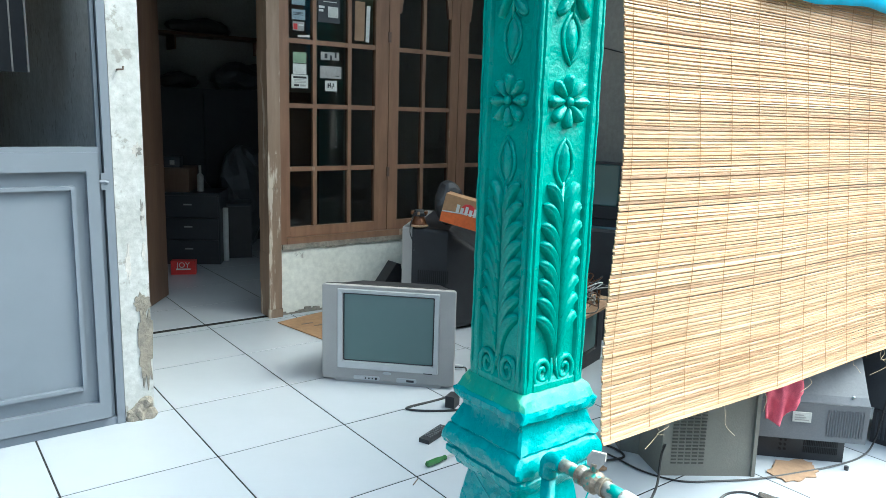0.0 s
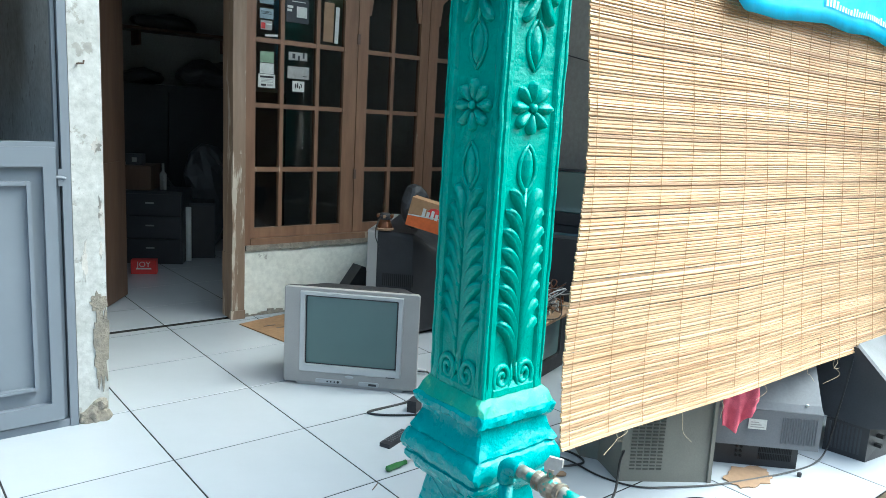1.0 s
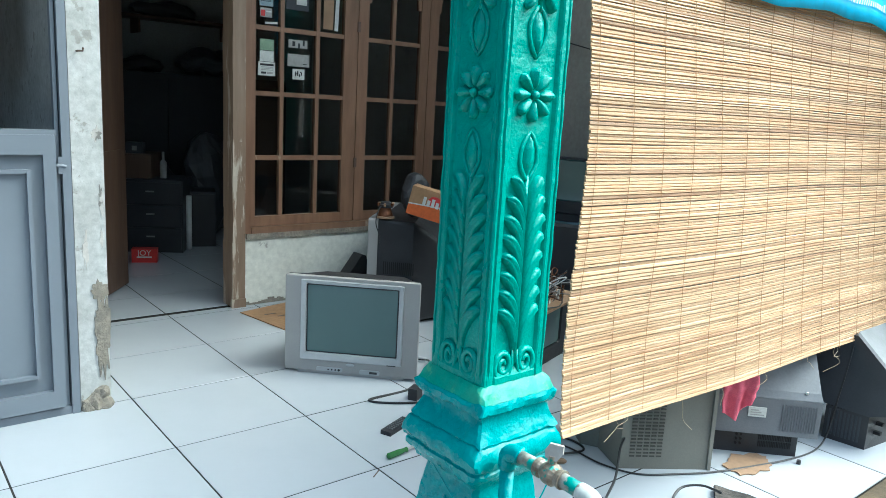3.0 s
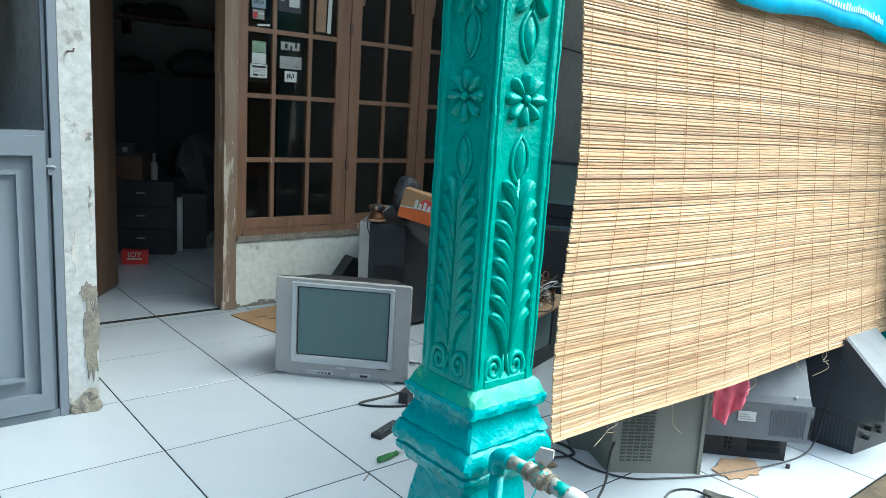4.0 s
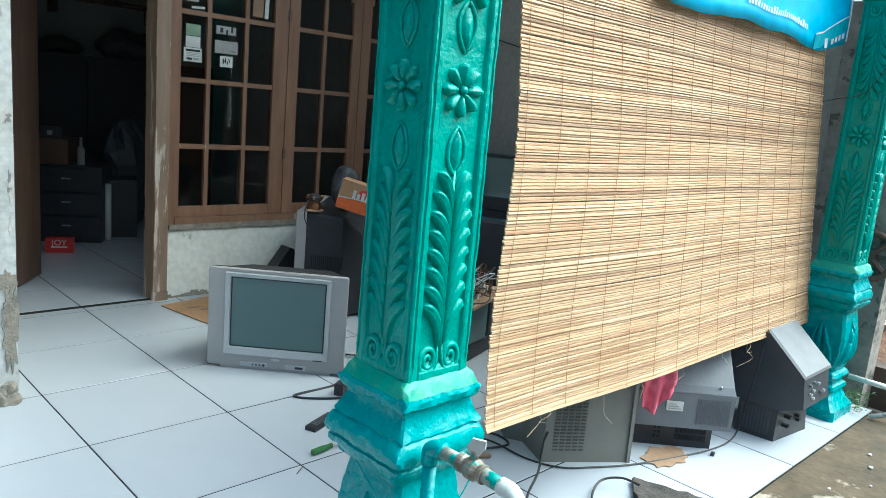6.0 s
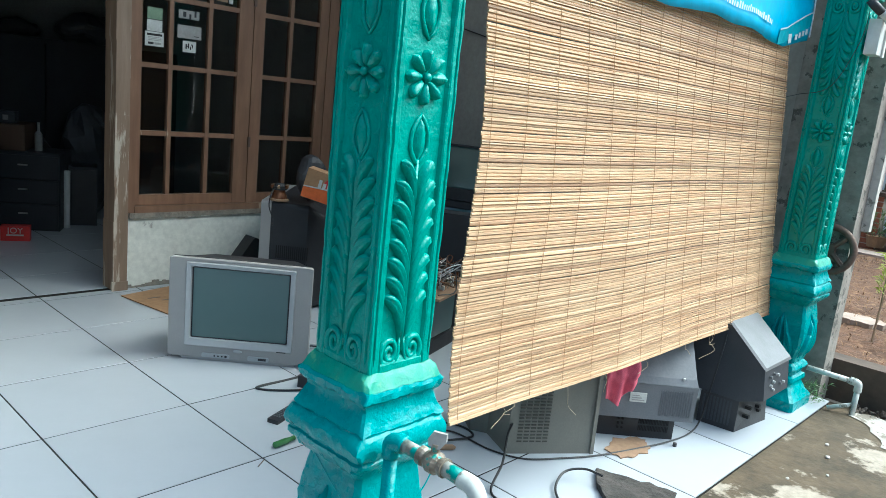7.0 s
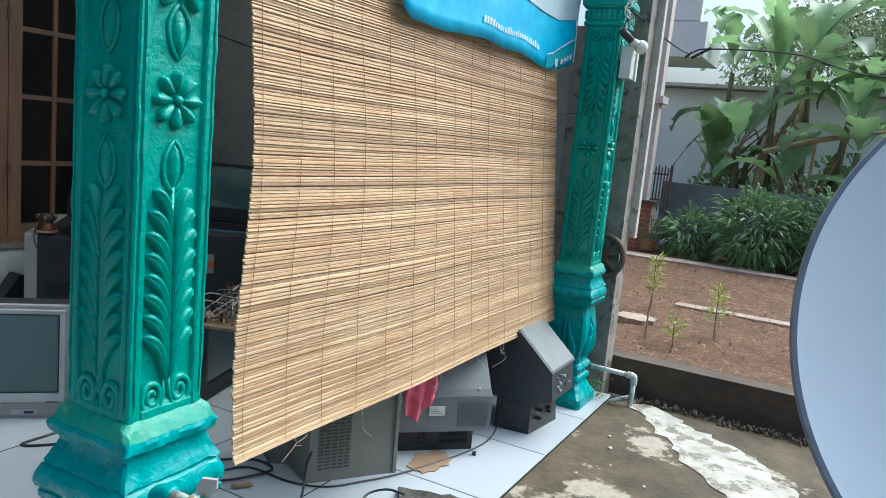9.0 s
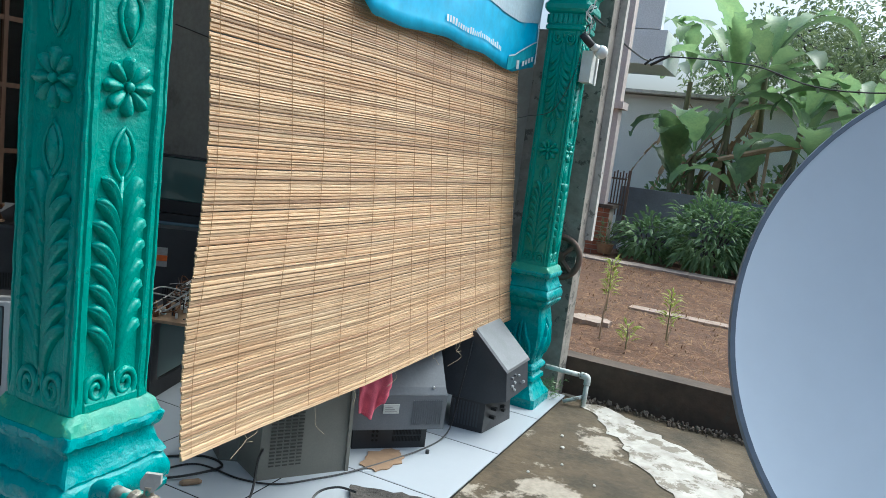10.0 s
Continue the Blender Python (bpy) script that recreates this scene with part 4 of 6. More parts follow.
z = 0.432
while z < 2.25:
    h = rng.choice((0.0065, 0.008, 0.0095, 0.011)) * rng.uniform(0.85, 1.1)
    slat(z + h / 2, h, mat=BAMBOOBROWN if rng.random() < 0.09 else BAMBOO, d=rng.uniform(0.002, 0.0048))
    z += h + (rng.uniform(0.0004, 0.0012) if rng.random() < 0.19 else -0.0003)
slat(0.428, 0.011, "bottom_bar", BAMBOO, 0.007)
for k in range(15):
    s = 0.012 + k * 0.0697
    pts = [blind_at(s + 0.0015 * math.sin(k * 3 + 9 * zz), zz) + Vector((0, -0.0062, 0)) for zz in (0.42 + 0.06 * i for i in range(31))]
    part("string", tube(pts, 0.0007, sides=4), TWINE, blind)
for k, (s, ln) in enumerate(((0.24, 0.10), (0.33, 0.07), (0.60, 0.05), (0.70, 0.09), (0.705, 0.05), (0.10, 0.05), (0.12, 0.04), (0.45, 0.04), (0.96, 0.06), (0.80, 0.04))):
    p = blind_at(s, 0.43)
    r = random.Random(k)
    part("loose_fibre", tube(spline([p + Vector((r.uniform(-0.02, 0.02) * i, r.uniform(-0.012, 0.004) * i, -ln * i / 3 - 0.002)) for i in range(4)], 4), 0.0007, sides=4), STRAW, blind)
for x in (0.30, 1.80):
    part("hanging_cord", tube([(x, -0.68, 2.284), (x, -0.81, 2.97)], 0.003, sides=5), TWINE, blind)
part("head_rail", box(0.15, 1.96, -0.70, -0.66, 2.245, 2.285), BAMBOO, blind, bevel=0.004)

# ---------------------------------------------------------------- blue banner over the blind
banner = thing("vinyl_banner", "crumpled bright blue vinyl banner draped over the blind", "banner", 0, 0, 0)


def banner_at(u, w):
    """A place on the banner: u along it, w up from its ragged lower edge; it lies against the leaning blind."""
    x = 0.655 + (1.445 + 0.02 * w) * u - 0.10 * w * max(0, 0.06 - u) * 16
    low = 1.545 + 0.028 * math.sin(math.pi * min(1, u * 1.12)) + 0.060 * max(0, u - 0.85) * 6.67 + 0.003 * math.sin(23 * u) + 0.006 * noise.noise((u * 9, 0, 0))
    low += 0.04 * max(0, 0.04 - u) * 25
    zz = low + (2.30 - low) * w
    yy = -0.786 + 0.095 * min(1.1, zz - 0.43) - 0.034 + 0.006 * math.sin(9 * u + 2 * w) * (1 - w) + 0.006 * noise.noise((u * 7, w * 5, 2)) + 0.004 * noise.noise((u * 19, w * 14, 5))
    return Vector((x, yy - 0.012 * max(0, u - 0.9) * 10 * (1 - w), zz))


nu, nw = 60, 16
bv = [banner_at(i / nu, j / nw) for j in range(nw + 1) for i in range(nu + 1)]
bf = [(j * (nu + 1) + i, j * (nu + 1) + i + 1, (j + 1) * (nu + 1) + i + 1, (j + 1) * (nu + 1) + i) for j in range(nw) for i in range(nu)]
sheet = poly("sheet", bv, bf, BANNER, banner, smooth=True)
sol = sheet.modifiers.new("thickness", "SOLIDIFY")
sol.thickness = 0.0015


def banner_patch(u0, u1, w0, w1, mat, name, slope=0.0):
    k = 60 if u1 - u0 > 0.5 else 8
    off = 0.006 if mat is WHITEPRINT else 0.0035
    rows = 8 if w1 - w0 > 0.3 else 2
    vv = [banner_at(u0 + (u1 - u0) * i / k, w0 + (w1 - w0) * r / (rows - 1) + slope * i / k) + Vector((0, -off, 0)) for r in range(rows) for i in range(k + 1)]
    poly(name, vv, [(r * (k + 1) + i, r * (k + 1) + i + 1, (r + 1) * (k + 1) + i + 1, (r + 1) * (k + 1) + i) for r in range(rows - 1) for i in range(k)], mat, banner)


u = 0.36
rng = random.Random(5)
while u < 0.72:
    wd = rng.uniform(0.006, 0.011)
    banner_patch(u, u + wd, 0.074, 0.074 + rng.choice((0.024, 0.024, 0.034)), WHITEPRINT, "lettering_bar")
    u += wd + 0.006
banner_patch(0.80, 0.998, -0.004, 0.075, BANTEAL, "corner_print", 0.09)
for i in range(4):
    banner_patch(0.908 + i * 0.020, 0.921 + i * 0.020, 0.022 + 0.006 * i, 0.052 + 0.006 * i, WHITEPRINT, "lettering_bar")
banner_patch(0.872, 0.890, 0.012, 0.062, WHITEPRINT, "emblem_bar")
banner_patch(0.80, 0.998, 0.072, 0.080, WHITEPRINT, "stripe", 0.09)
banner_patch(0.02, 0.999, 0.285, 0.995, PALEVINYL, "pale_band", 0.0)
part("hem_rod", tube([banner_at(1.0, 0.02 + 0.08 * i) + Vector((0.003, -0.003, 0)) for i in range(12)], 0.003, sides=6), WHITEPRINT, banner)

# ---------------------------------------------------------------- electrical bits at the far column
lamp = thing("bulb_lamp", "white bulb in a black holder with tangled wires", "lamp", 2.10, -0.955, 1.735)
part("holder", tube([(0.0, 0.02, 0.03), (0.01, 0.0, 0.01), (0.03, -0.025, -0.015)], [0.016, 0.018, 0.017], sides=12), BLACKPL, lamp, "black bulb holder", smooth=True)
part("bulb_neck", tube([(0.03, -0.025, -0.015), (0.05, -0.045, -0.026)], [0.016, 0.02], sides=14), WHITEPL, lamp, smooth=True)
part("bulb", ellipsoid((0.065, -0.062, -0.036), (0.031, 0.031, 0.031), u=18, v=12), BULBGLASS, lamp, "round white bulb, switched off", smooth=True)
for k in range(5):
    r = random.Random(k + 30)
    part("wire", tube(spline([(r.uniform(-0.01, 0.03), 0.01 - 0.012 * (i % 3) + r.uniform(-0.01, 0.01), 0.02 + 0.03 * i + r.uniform(-0.02, 0.02)) for i in range(6)], 4), 0.0025, sides=5), RUBBER if k % 2 else WHITEPL, lamp)
trunk = thing("junction_box", "white plastic junction box on the column", "junction box", 2.17, -0.965, 1.60)
part("box", box(-0.02, 0.07, -0.02, 0.03, -0.04, 0.10), WHITEPL, trunk, bevel=0.005)
part("cover", box(0.045, 0.067, -0.028, -0.0205, -0.045, 0.10), WHITEPL, trunk, bevel=0.003)
cable = thing("overhead_cable", "thin black cable strung from the porch over the garden", "cable", 0, 0, 0)
part("cable", tube(spline([(2.18, -0.95, 1.86), (2.6, -0.93, 1.87), (3.3, -0.90, 1.88), (4.0, -0.858, 1.93), (4.02, -0.97, 1.965), (4.05, -1.5, 1.95), (4.05, -2.2, 1.83), (4.1, -4.0, 2.1), (4.2, -8.0, 3.2)], 10), 0.005, sides=6), RUBBER, cable)
part("cable_tail", tube([(4.0, -0.87, 1.94), (4.0, -0.83, 1.90)], 0.008, sides=6), RUBBER, cable)
part("bracket", tube([(4.0, -0.87, 1.90), (4.0, -0.99, 1.97)], 0.009, sides=6), RUBBER, cable)
column_wire = thing("column_wire", "thin black wire slung across the column", "wire")
part("wire", tube(spline([(2.10, -0.945, 1.72), (2.085, -0.935, 1.60), (2.08, -0.86, 1.42), (2.105, -0.73, 1.38), (2.3, -0.60, 1.37), (2.46, -0.55, 1.36)], 8), 0.0016, sides=5), RUBBER, column_wire)
wall_wire = thing("wall_wire", "thin black wire sagging along the side wall", "wire")
part("wire", tube(spline([(2.462, 1.9, 1.75), (2.455, 1.0, 1.55), (2.45, 0.2, 1.50), (2.45, -0.3, 1.62)], 8), 0.004, sides=5), RUBBER, wall_wire)
reel = thing("spoked_wheel", "brown rusty spoked wheel hung on the side wall", "wheel", 2.445, -0.885, 0.705)
bm = bmesh.new()
ring = []
for k in range(32):
    a = 2 * math.pi * k / 32
    ring.append((0, 0.105 * math.cos(a), 0.105 * math.sin(a)))
part("rim", tube([*ring, ring[0], ring[1]], 0.016, sides=8), IRON, reel, smooth=True)
for k in range(4):
    a = math.pi / 4 + k * math.pi / 2
    part("spoke", tube([(0, 0.02 * math.cos(a), 0.02 * math.sin(a)), (0, 0.10 * math.cos(a), 0.10 * math.sin(a))], 0.013, sides=6), IRON, reel)
part("hub", tube([(-0.014, 0, 0), (0.015, 0, 0)], 0.028, sides=16), IRON, reel)
tagged(part("nail", tube([(2.42, -0.885, 0.705), (2.468, -0.885, 0.705)], 0.004, sides=6), IRON), "nail holding the wheel on the wall", "nail")

# ---------------------------------------------------------------- television sets


def rrect(w, h, r, y, cx=0, cz=0, n=4):
    pts = []
    for sx, sz, a0 in ((1, 1, 0), (-1, 1, 90), (-1, -1, 180), (1, -1, 270)):
        for k in range(n + 1):
            a = radians(a0 + 90 * k / n)
            pts.append((cx + sx * (w / 2 - r) + r * math.cos(a), y, cz + sz * (h / 2 - r) + r * math.sin(a)))
    return pts


tv = thing("television", "silver flat-faced tube television standing on the porch tiles", "television", 0.370, 0.7725, 0.0, -44.6)
W, Hh = 0.602, 0.438
cz = 0.012 + Hh / 2
bm = loft([rrect(W - 0.004, Hh - 0.002, 0.012, 0.016, 0, cz), rrect(W, Hh, 0.012, 0.0, 0, cz), rrect(W - 0.008, Hh - 0.008, 0.012, -0.004, 0, cz), rrect(0.460, 0.368, 0.012, -0.004, 0, cz + 0.018), rrect(0.456, 0.364, 0.012, 0.008, 0, cz + 0.018)], cap=False)
part("bezel", bm, SILVER, tv, "silver grey plastic front")
bm = loft([rrect(0.458, 0.366, 0.004, 0.006, 0, cz + 0.018), rrect(0.458, 0.366, 0.004, -0.009, 0, cz + 0.018), rrect(0.452, 0.360, 0.004, -0.012, 0, cz + 0.018), rrect(0.416, 0.318, 0.006, -0.008, 0, cz + 0.024), rrect(0.411, 0.312, 0.006, 0.006, 0, cz + 0.024)], cap=False)
part("screen_surround", bm, SILVERLIGHT, tv, "light silver frame round the screen")
bm = loft([rrect(0.414, 0.316, 0.006, 0.0055, 0, cz + 0.024), rrect(0.400, 0.302, 0.006, 0.0035, 0, cz + 0.024)], cap=False)
part("mask", bm, BLACKPL, tv, "black edge of the tube")
part("screen", loft([rrect(0.411, 0.312, 0.006, 0.0065, 0, cz + 0.024), rrect(0.406, 0.307, 0.006, 0.0045, 0, cz + 0.024)]), SCREEN, tv, "dull grey-green screen, switched off")
part("cabinet", loft([rrect(W - 0.010, Hh - 0.004, 0.012, 0.0162, 0, cz + 0.003), rrect(W - 0.06, Hh - 0.034, 0.03, 0.12, 0, cz - 0.004), rrect(0.44, 0.35, 0.04, 0.26, 0, cz + 0.005), rrect(0.30, 0.26, 0.04, 0.40, 0, cz - 0.02), rrect(0.28, 0.24, 0.03, 0.44, 0, cz - 0.03)]), BLACKPL, tv, "black tapering rear housing", smooth=False)
part("plinth", prism([(-0.24, 0.0), (0.24, 0.0), (0.245, 0.015), (-0.245, 0.015)], 0.0, 0.30, "y"), SILVER, tv)
part("logo", ellipsoid((0.0, -0.0085, 0.054), (0.020, 0.003, 0.0075)), SILVERLIGHT, tv, "small bright badge")
part("button_strip", prism([(x, z) for x, _, z in rrect(0.118, 0.018, 0.006, 0, -0.094, 0.026)], -0.008, -0.003, "y"), SILVERLIGHT, tv)
for k, s in enumerate((0.006, 0.006, 0.006, 0.009)):
    part("button", ellipsoid((-0.098 + 0.016 * k, -0.0088, 0.026), (s / 1.6, 0.003, s / 1.6)), BLACKPL, tv)
part("port_cover", prism([(x, z) for x, _, z in rrect(0.090, 0.020, 0.006, 0, 0.088, 0.026)], -0.008, -0.003, "y"), SILVERLIGHT, tv)
part("port_slot", box(0.088, 0.122, -0.0095, -0.0082, 0.021, 0.031), BLACKPL, tv)
part("small_print", box(0.165, 0.205, -0.0131, -0.0122, 0.066, 0.070), BLACKPL, tv)
part("small_print", box(0.128, 0.175, -0.0131, -0.0122, 0.409, 0.413), BLACKPL, tv)
for zz in (0.088, 0.104):
    part("av_plug", tube([(0.300, 0.03, zz), (0.335, 0.03, zz)], [0.006, 0.0045], sides=8), SILVERLIGHT, tv)
av = thing("television_lead", "black cable plugged into the television, lying on the tiles", "cable")
part("lead", tube(spline([(0.605, 0.583, 0.096), (0.65, 0.56, 0.085), (0.60, 0.52, 0.03), (0.49, 0.50, 0.006), (0.31, 0.50, 0.005), (0.29, 0.475, 0.005), (0.35, 0.42, 0.005), (0.44, 0.37, 0.005), (0.56, 0.33, 0.005)], 8), 0.0045, sides=6), RUBBER, av)
plug = thing("power_adapter", "black plug lying behind the column", "plug", 0.47, 0.42, 0.0, 30)
part("case", box(-0.03, 0.03, -0.02, 0.02, 0.0, 0.05), BLACKPL, plug, bevel=0.006)


def crt(label, x, y, z, rz, w, h, d, body, front, group="old television sets", rx=0):
    """A plain tube television; its front faces its own -y."""
    t = thing("television", label, "television", x, y, z, rz, group, rx=rx)
    c = h / 2
    part("bezel", loft([rrect(w, h, 0.015, 0.055, 0, c), rrect(w, h, 0.015, 0, 0, c), rrect(w * 0.8, h * 0.76, 0.02, 0, 0, c + 0.03), rrect(w * 0.78, h * 0.74, 0.02, 0.012, 0, c + 0.03)], cap=False), front, t)
    part("screen", loft([rrect(w * 0.79, h * 0.75, 0.02, 0.011, 0, c + 0.03), rrect(w * 0.76, h * 0.7, 0.02, 0.007, 0, c + 0.03)]), SCREEN, t)
    part("cabinet", loft([rrect(w - 0.006, h - 0.004, 0.012, 0.056, 0, c + 0.002), rrect(w - 0.02, h - 0.014, 0.03, d * 0.5, 0, c - 0.004), rrect(w * 0.62, h * 0.72, 0.04, d * 0.85, 0, c * 0.80), rrect(w * 0.55, h * 0.66, 0.04, d, 0, c * 0.74)]), body, t)
    for sgn in (-1, 1):
        bm = bmesh.new()
        for i in range(16):
            for j in range(3):
                xx = sgn * (w / 2 - 0.0035)
                box(min(xx, xx - sgn * 0.002), max(xx, xx - sgn * 0.002) + 0.001, 0.09 + i * 0.011, 0.096 + i * 0.011, 0.1 + j * 0.09, 0.17 + j * 0.09, bm)
        part("vent", bm, SLOT, t)
    return t


under_window = crt("black tube television with a grey front edge, turned to the wall", 1.150, 1.715, 0.0, 135 + 90 - 0, 0.74, 0.585, 0.50, BLACKPL, SILVER)
yoke = thing("deflection_yoke", "copper-wound deflection coil lying on the television", "coil", 0.975, 1.42, 0.588, 20)
part("flange", tube([(0, 0, 0.0), (0, 0, 0.008), (0, 0, 0.012)], [0.052, 0.052, 0.045], sides=20), CARDPALE, yoke, "cream plastic flange")
part("winding", tube([(0, 0, 0.012), (0, 0, 0.02), (0, 0, 0.045), (0, 0, 0.06)], [0.044, 0.042, 0.032, 0.03], sides=20), COPPER, yoke)
part("collar", tube([(0, 0, 0.058), (0, 0, 0.075), (0, 0, 0.079), (0, 0, 0.09)], [0.04, 0.042, 0.03, 0.026], sides=14), BLACKPL, yoke)
for k in range(6):
    a = k * 1.05
    part("terminal", box(-0.006, 0.006, 0.036, 0.05, 0.068, 0.084), COPPER if k % 2 else CARDPALE, yoke).matrix_basis = pose(0, 0, 0, 0, 0, 60 * k)
part("lead", tube(spline([(-0.03, 0, 0.07), (-0.08, -0.01, 0.05), (-0.105, -0.015, -0.02), (-0.09, -0.035, -0.09), (-0.10, -0.04, -0.12)], 6), 0.003, sides=5), RUBBER, yoke)
snack = thing("snack_carton", "orange and brown snack carton lying on the television", "carton", 1.105, 1.215, 0.612, -50, ry=13)
part("carton", box(-0.11, 0.13, -0.05, 0.05, 0, 0.155), CARDBOARD, snack, bevel=0.003)
part("orange_panel", prism([(-0.109, 0.002), (0.129, 0.002), (0.129, 0.085), (-0.109, 0.055)], -0.054, -0.051, "y"), ORANGE, snack)
part("print_stripe", prism([(-0.109, 0.056), (0.129, 0.086), (0.129, 0.092), (-0.109, 0.062)], -0.054, -0.051, "y"), PAPER, snack)
for k in range(5):
    part("lettering_bar", box(-0.035 + 0.024 * k, -0.019 + 0.024 * k, -0.0575, -0.0545, 0.07, 0.115 - 0.012 * (k % 2)), PAPER, snack)
part("emblem", prism(blob(0.03, 0.095, 0.04, 0.035, 3, 20, 0.1), -0.0538, -0.0512, "y"), REDPRINT, snack)
bag = thing("black_bundle", "black plastic bundle behind the carton", "bundle", 1.16, 1.40, 0.588)
bm = bmesh.new()
bmesh.ops.create_icosphere(bm, subdivisions=3, radius=1, matrix=Matrix.Translation((0, 0, 0.12)) @ Matrix.Diagonal((0.085, 0.06, 0.125, 1)))
for v in bm.verts:
    v.co += 0.022 * noise.noise_vector(v.co * 11)
    v.co.z = max(0.0, v.co.z)
part("wrap", bm, BLACKPL, bag)
part("foil", tube(spline([(-0.05, -0.06, 0.13), (0.0, -0.075, 0.115), (0.05, -0.06, 0.12)], 4), 0.008, sides=6), SILVERLIGHT, bag)
# dark triangular block that tapers upwards before the low wall
dark_wedge = thing("black_wedge", "dark triangular wedge in front of the low wall", "plastic part", 1.13, 1.92, 0.0)
part("wedge", prism([(-0.18, 0.0), (0.12, 0.0), (0.06, 0.26), (0.03, 0.27)], 0.0, 0.10, "y"), BLACKPL, dark_wedge, bevel=0.005)
mat_ = thing("cardboard_sheet", "flattened brown cardboard sheet on the tiles", "cardboard", 0, 0, 0.0015)
part("sheet", prism([(0.355, 1.915), (0.665, 1.985), (1.05, 1.78), (0.80, 1.40), (0.425, 1.50)], 0.0, 0.005, "z"), CARDBOARD, mat_)
for a in ((0.45, 1.80, 0.07), (0.50, 1.74, 0.05), (0.56, 1.72, 0.04)):
    part("print_bar", box(a[0], a[0] + a[2], a[1], a[1] + 0.012, 0.0052, 0.006), DARKWOOD, mat_)

# pile of old sets behind the blind
crt("big black television standing against the side wall", 2.02, 1.25, 0.0, -60, 0.78, 0.60, 0.42, BLACKPL, BLACKPL)
crt("black television stacked on another one", 2.04, 1.24, 0.605, -66, 0.62, 0.34, 0.36, BLACKPL, BLACKPL)
low = crt("dusty black television with clutter on top", 1.22, 0.42, 0.0, 18, 0.55, 0.33, 0.38, BLACKPL, BLACKPL)
chassis = thing("open_chassis", "open television chassis with wires and parts", "circuit board", 1.24, 0.33, 0.333, 20)
part("board", box(-0.24, 0.22, -0.02, 0.20, 0.0, 0.012), CARDPALE, chassis)
rng = random.Random(8)
for k in range(26):
    x, y = rng.uniform(-0.22, 0.18), rng.uniform(0.0, 0.18)
    s = rng.uniform(0.008, 0.02)
    part("component", box(x, x + s, y, y + s, 0.0125, 0.0125 + rng.uniform(0.01, 0.05)), rng.choice((BLACKPL, COPPER, SILVERLIGHT, WHITEPL, CARDBOARD)), chassis)
for k in range(14):
    pts = [(rng.uniform(-0.25, 0.12), rng.uniform(-0.04, 0.16), 0.02 + rng.uniform(0, 0.12)) for _ in range(5)]
    part("wire", tube(spline(pts, 5), 0.003, sides=5), rng.choice((RUBBER, SILVERLIGHT, PAPERGREY, COPPER)), chassis)
metal_box = thing("black_receiver", "black receiver with a pale label leaning on the pile", "receiver", 1.62, 0.86, 0.0, -55)
part("case", box(-0.22, 0.22, 0, 0.12, 0, 0.60), BLACKPL, metal_box, bevel=0.006)
part("edge", box(-0.223, -0.205, -0.004, -0.001, 0.0, 0.60), CHARCOAL, metal_box)
part("label", box(-0.16, -0.075, -0.003, -0.001, 0.40, 0.50), PAPERGREY, metal_box, "pale label with an orange band")
part("label_band", box(-0.16, -0.075, -0.0055, -0.0035, 0.43, 0.46), ORANGE, metal_box)

# three sets under the edge of the blind
olive = thing("television", "drab olive-grey television back under the blind", "television", 0.8385, -0.546, 0.0, math.degrees(math.atan2(-0.184, 0.267)), "old television sets")
part("cabinet", loft([[(-0.165, 0, 0), (0.165, 0, 0), (0.160, 0.012, 0.40), (-0.150, 0.012, 0.40)], [(-0.19, 0.16, 0), (0.19, 0.16, 0), (0.18, 0.17, 0.44), (-0.175, 0.17, 0.44)], [(-0.25, 0.19, 0), (0.25, 0.19, 0), (0.25, 0.20, 0.47), (-0.25, 0.20, 0.47)], [(-0.25, 0.34, 0), (0.25, 0.34, 0), (0.25, 0.34, 0.47), (-0.25, 0.34, 0.47)]]), DRAB, olive, bevel=0.008)
# thin dark strips on the back stand in for shaded slots
bm = bmesh.new()
for i in range(5):
    for j in range(19):
        box(-0.128 + i * 0.024, -0.110 + i * 0.024, -0.0012, 0.003, 0.045 + j * 0.0125, 0.0495 + j * 0.0125, bm)
part("vent", bm, DRABSHADE, olive)
part("edge_trim", prism([(0.155, 0.0), (0.168, 0.0), (0.163, 0.40), (0.150, 0.40)], -0.006, 0.004, "y"), DRAB, olive, bevel=0.002)
ang = math.degrees(math.atan2(-0.207, 0.208))
grey = thing("television", "charcoal television back with a white label and dusty top", "television", 1.248, -0.662, 0.0, ang, "old television sets")
part("base", box(-0.155, 0.145, 0.0, 0.25, 0.0, 0.092), BLACKPL, grey, "black vented base", bevel=0.004)
bm = bmesh.new()
for i in range(20):
    for j in range(2):
        box(0.005 + i * 0.006, 0.008 + i * 0.006, -0.0025, 0.002, 0.028 + j * 0.028, 0.050 + j * 0.028, bm)
part("vent", bm, SLOT, grey)
for i in range(3):
    for j in range(2):
        part("socket", tube([(-0.075 + 0.016 * j, -0.004, 0.035 + 0.018 * i), (-0.075 + 0.016 * j, 0.002, 0.035 + 0.018 * i)], 0.005, sides=10), SLOT, grey)
part("cabinet", loft([[(-0.185, -0.045, 0.095), (0.195, -0.045, 0.095), (0.195, 0.24, 0.095), (-0.185, 0.24, 0.095)],
                      [(-0.183, -0.047, 0.235), (0.197, -0.047, 0.235), (0.205, 0.24, 0.24), (-0.185, 0.24, 0.24)]]), CHARCOAL, grey, bevel=0.012, segs=3)
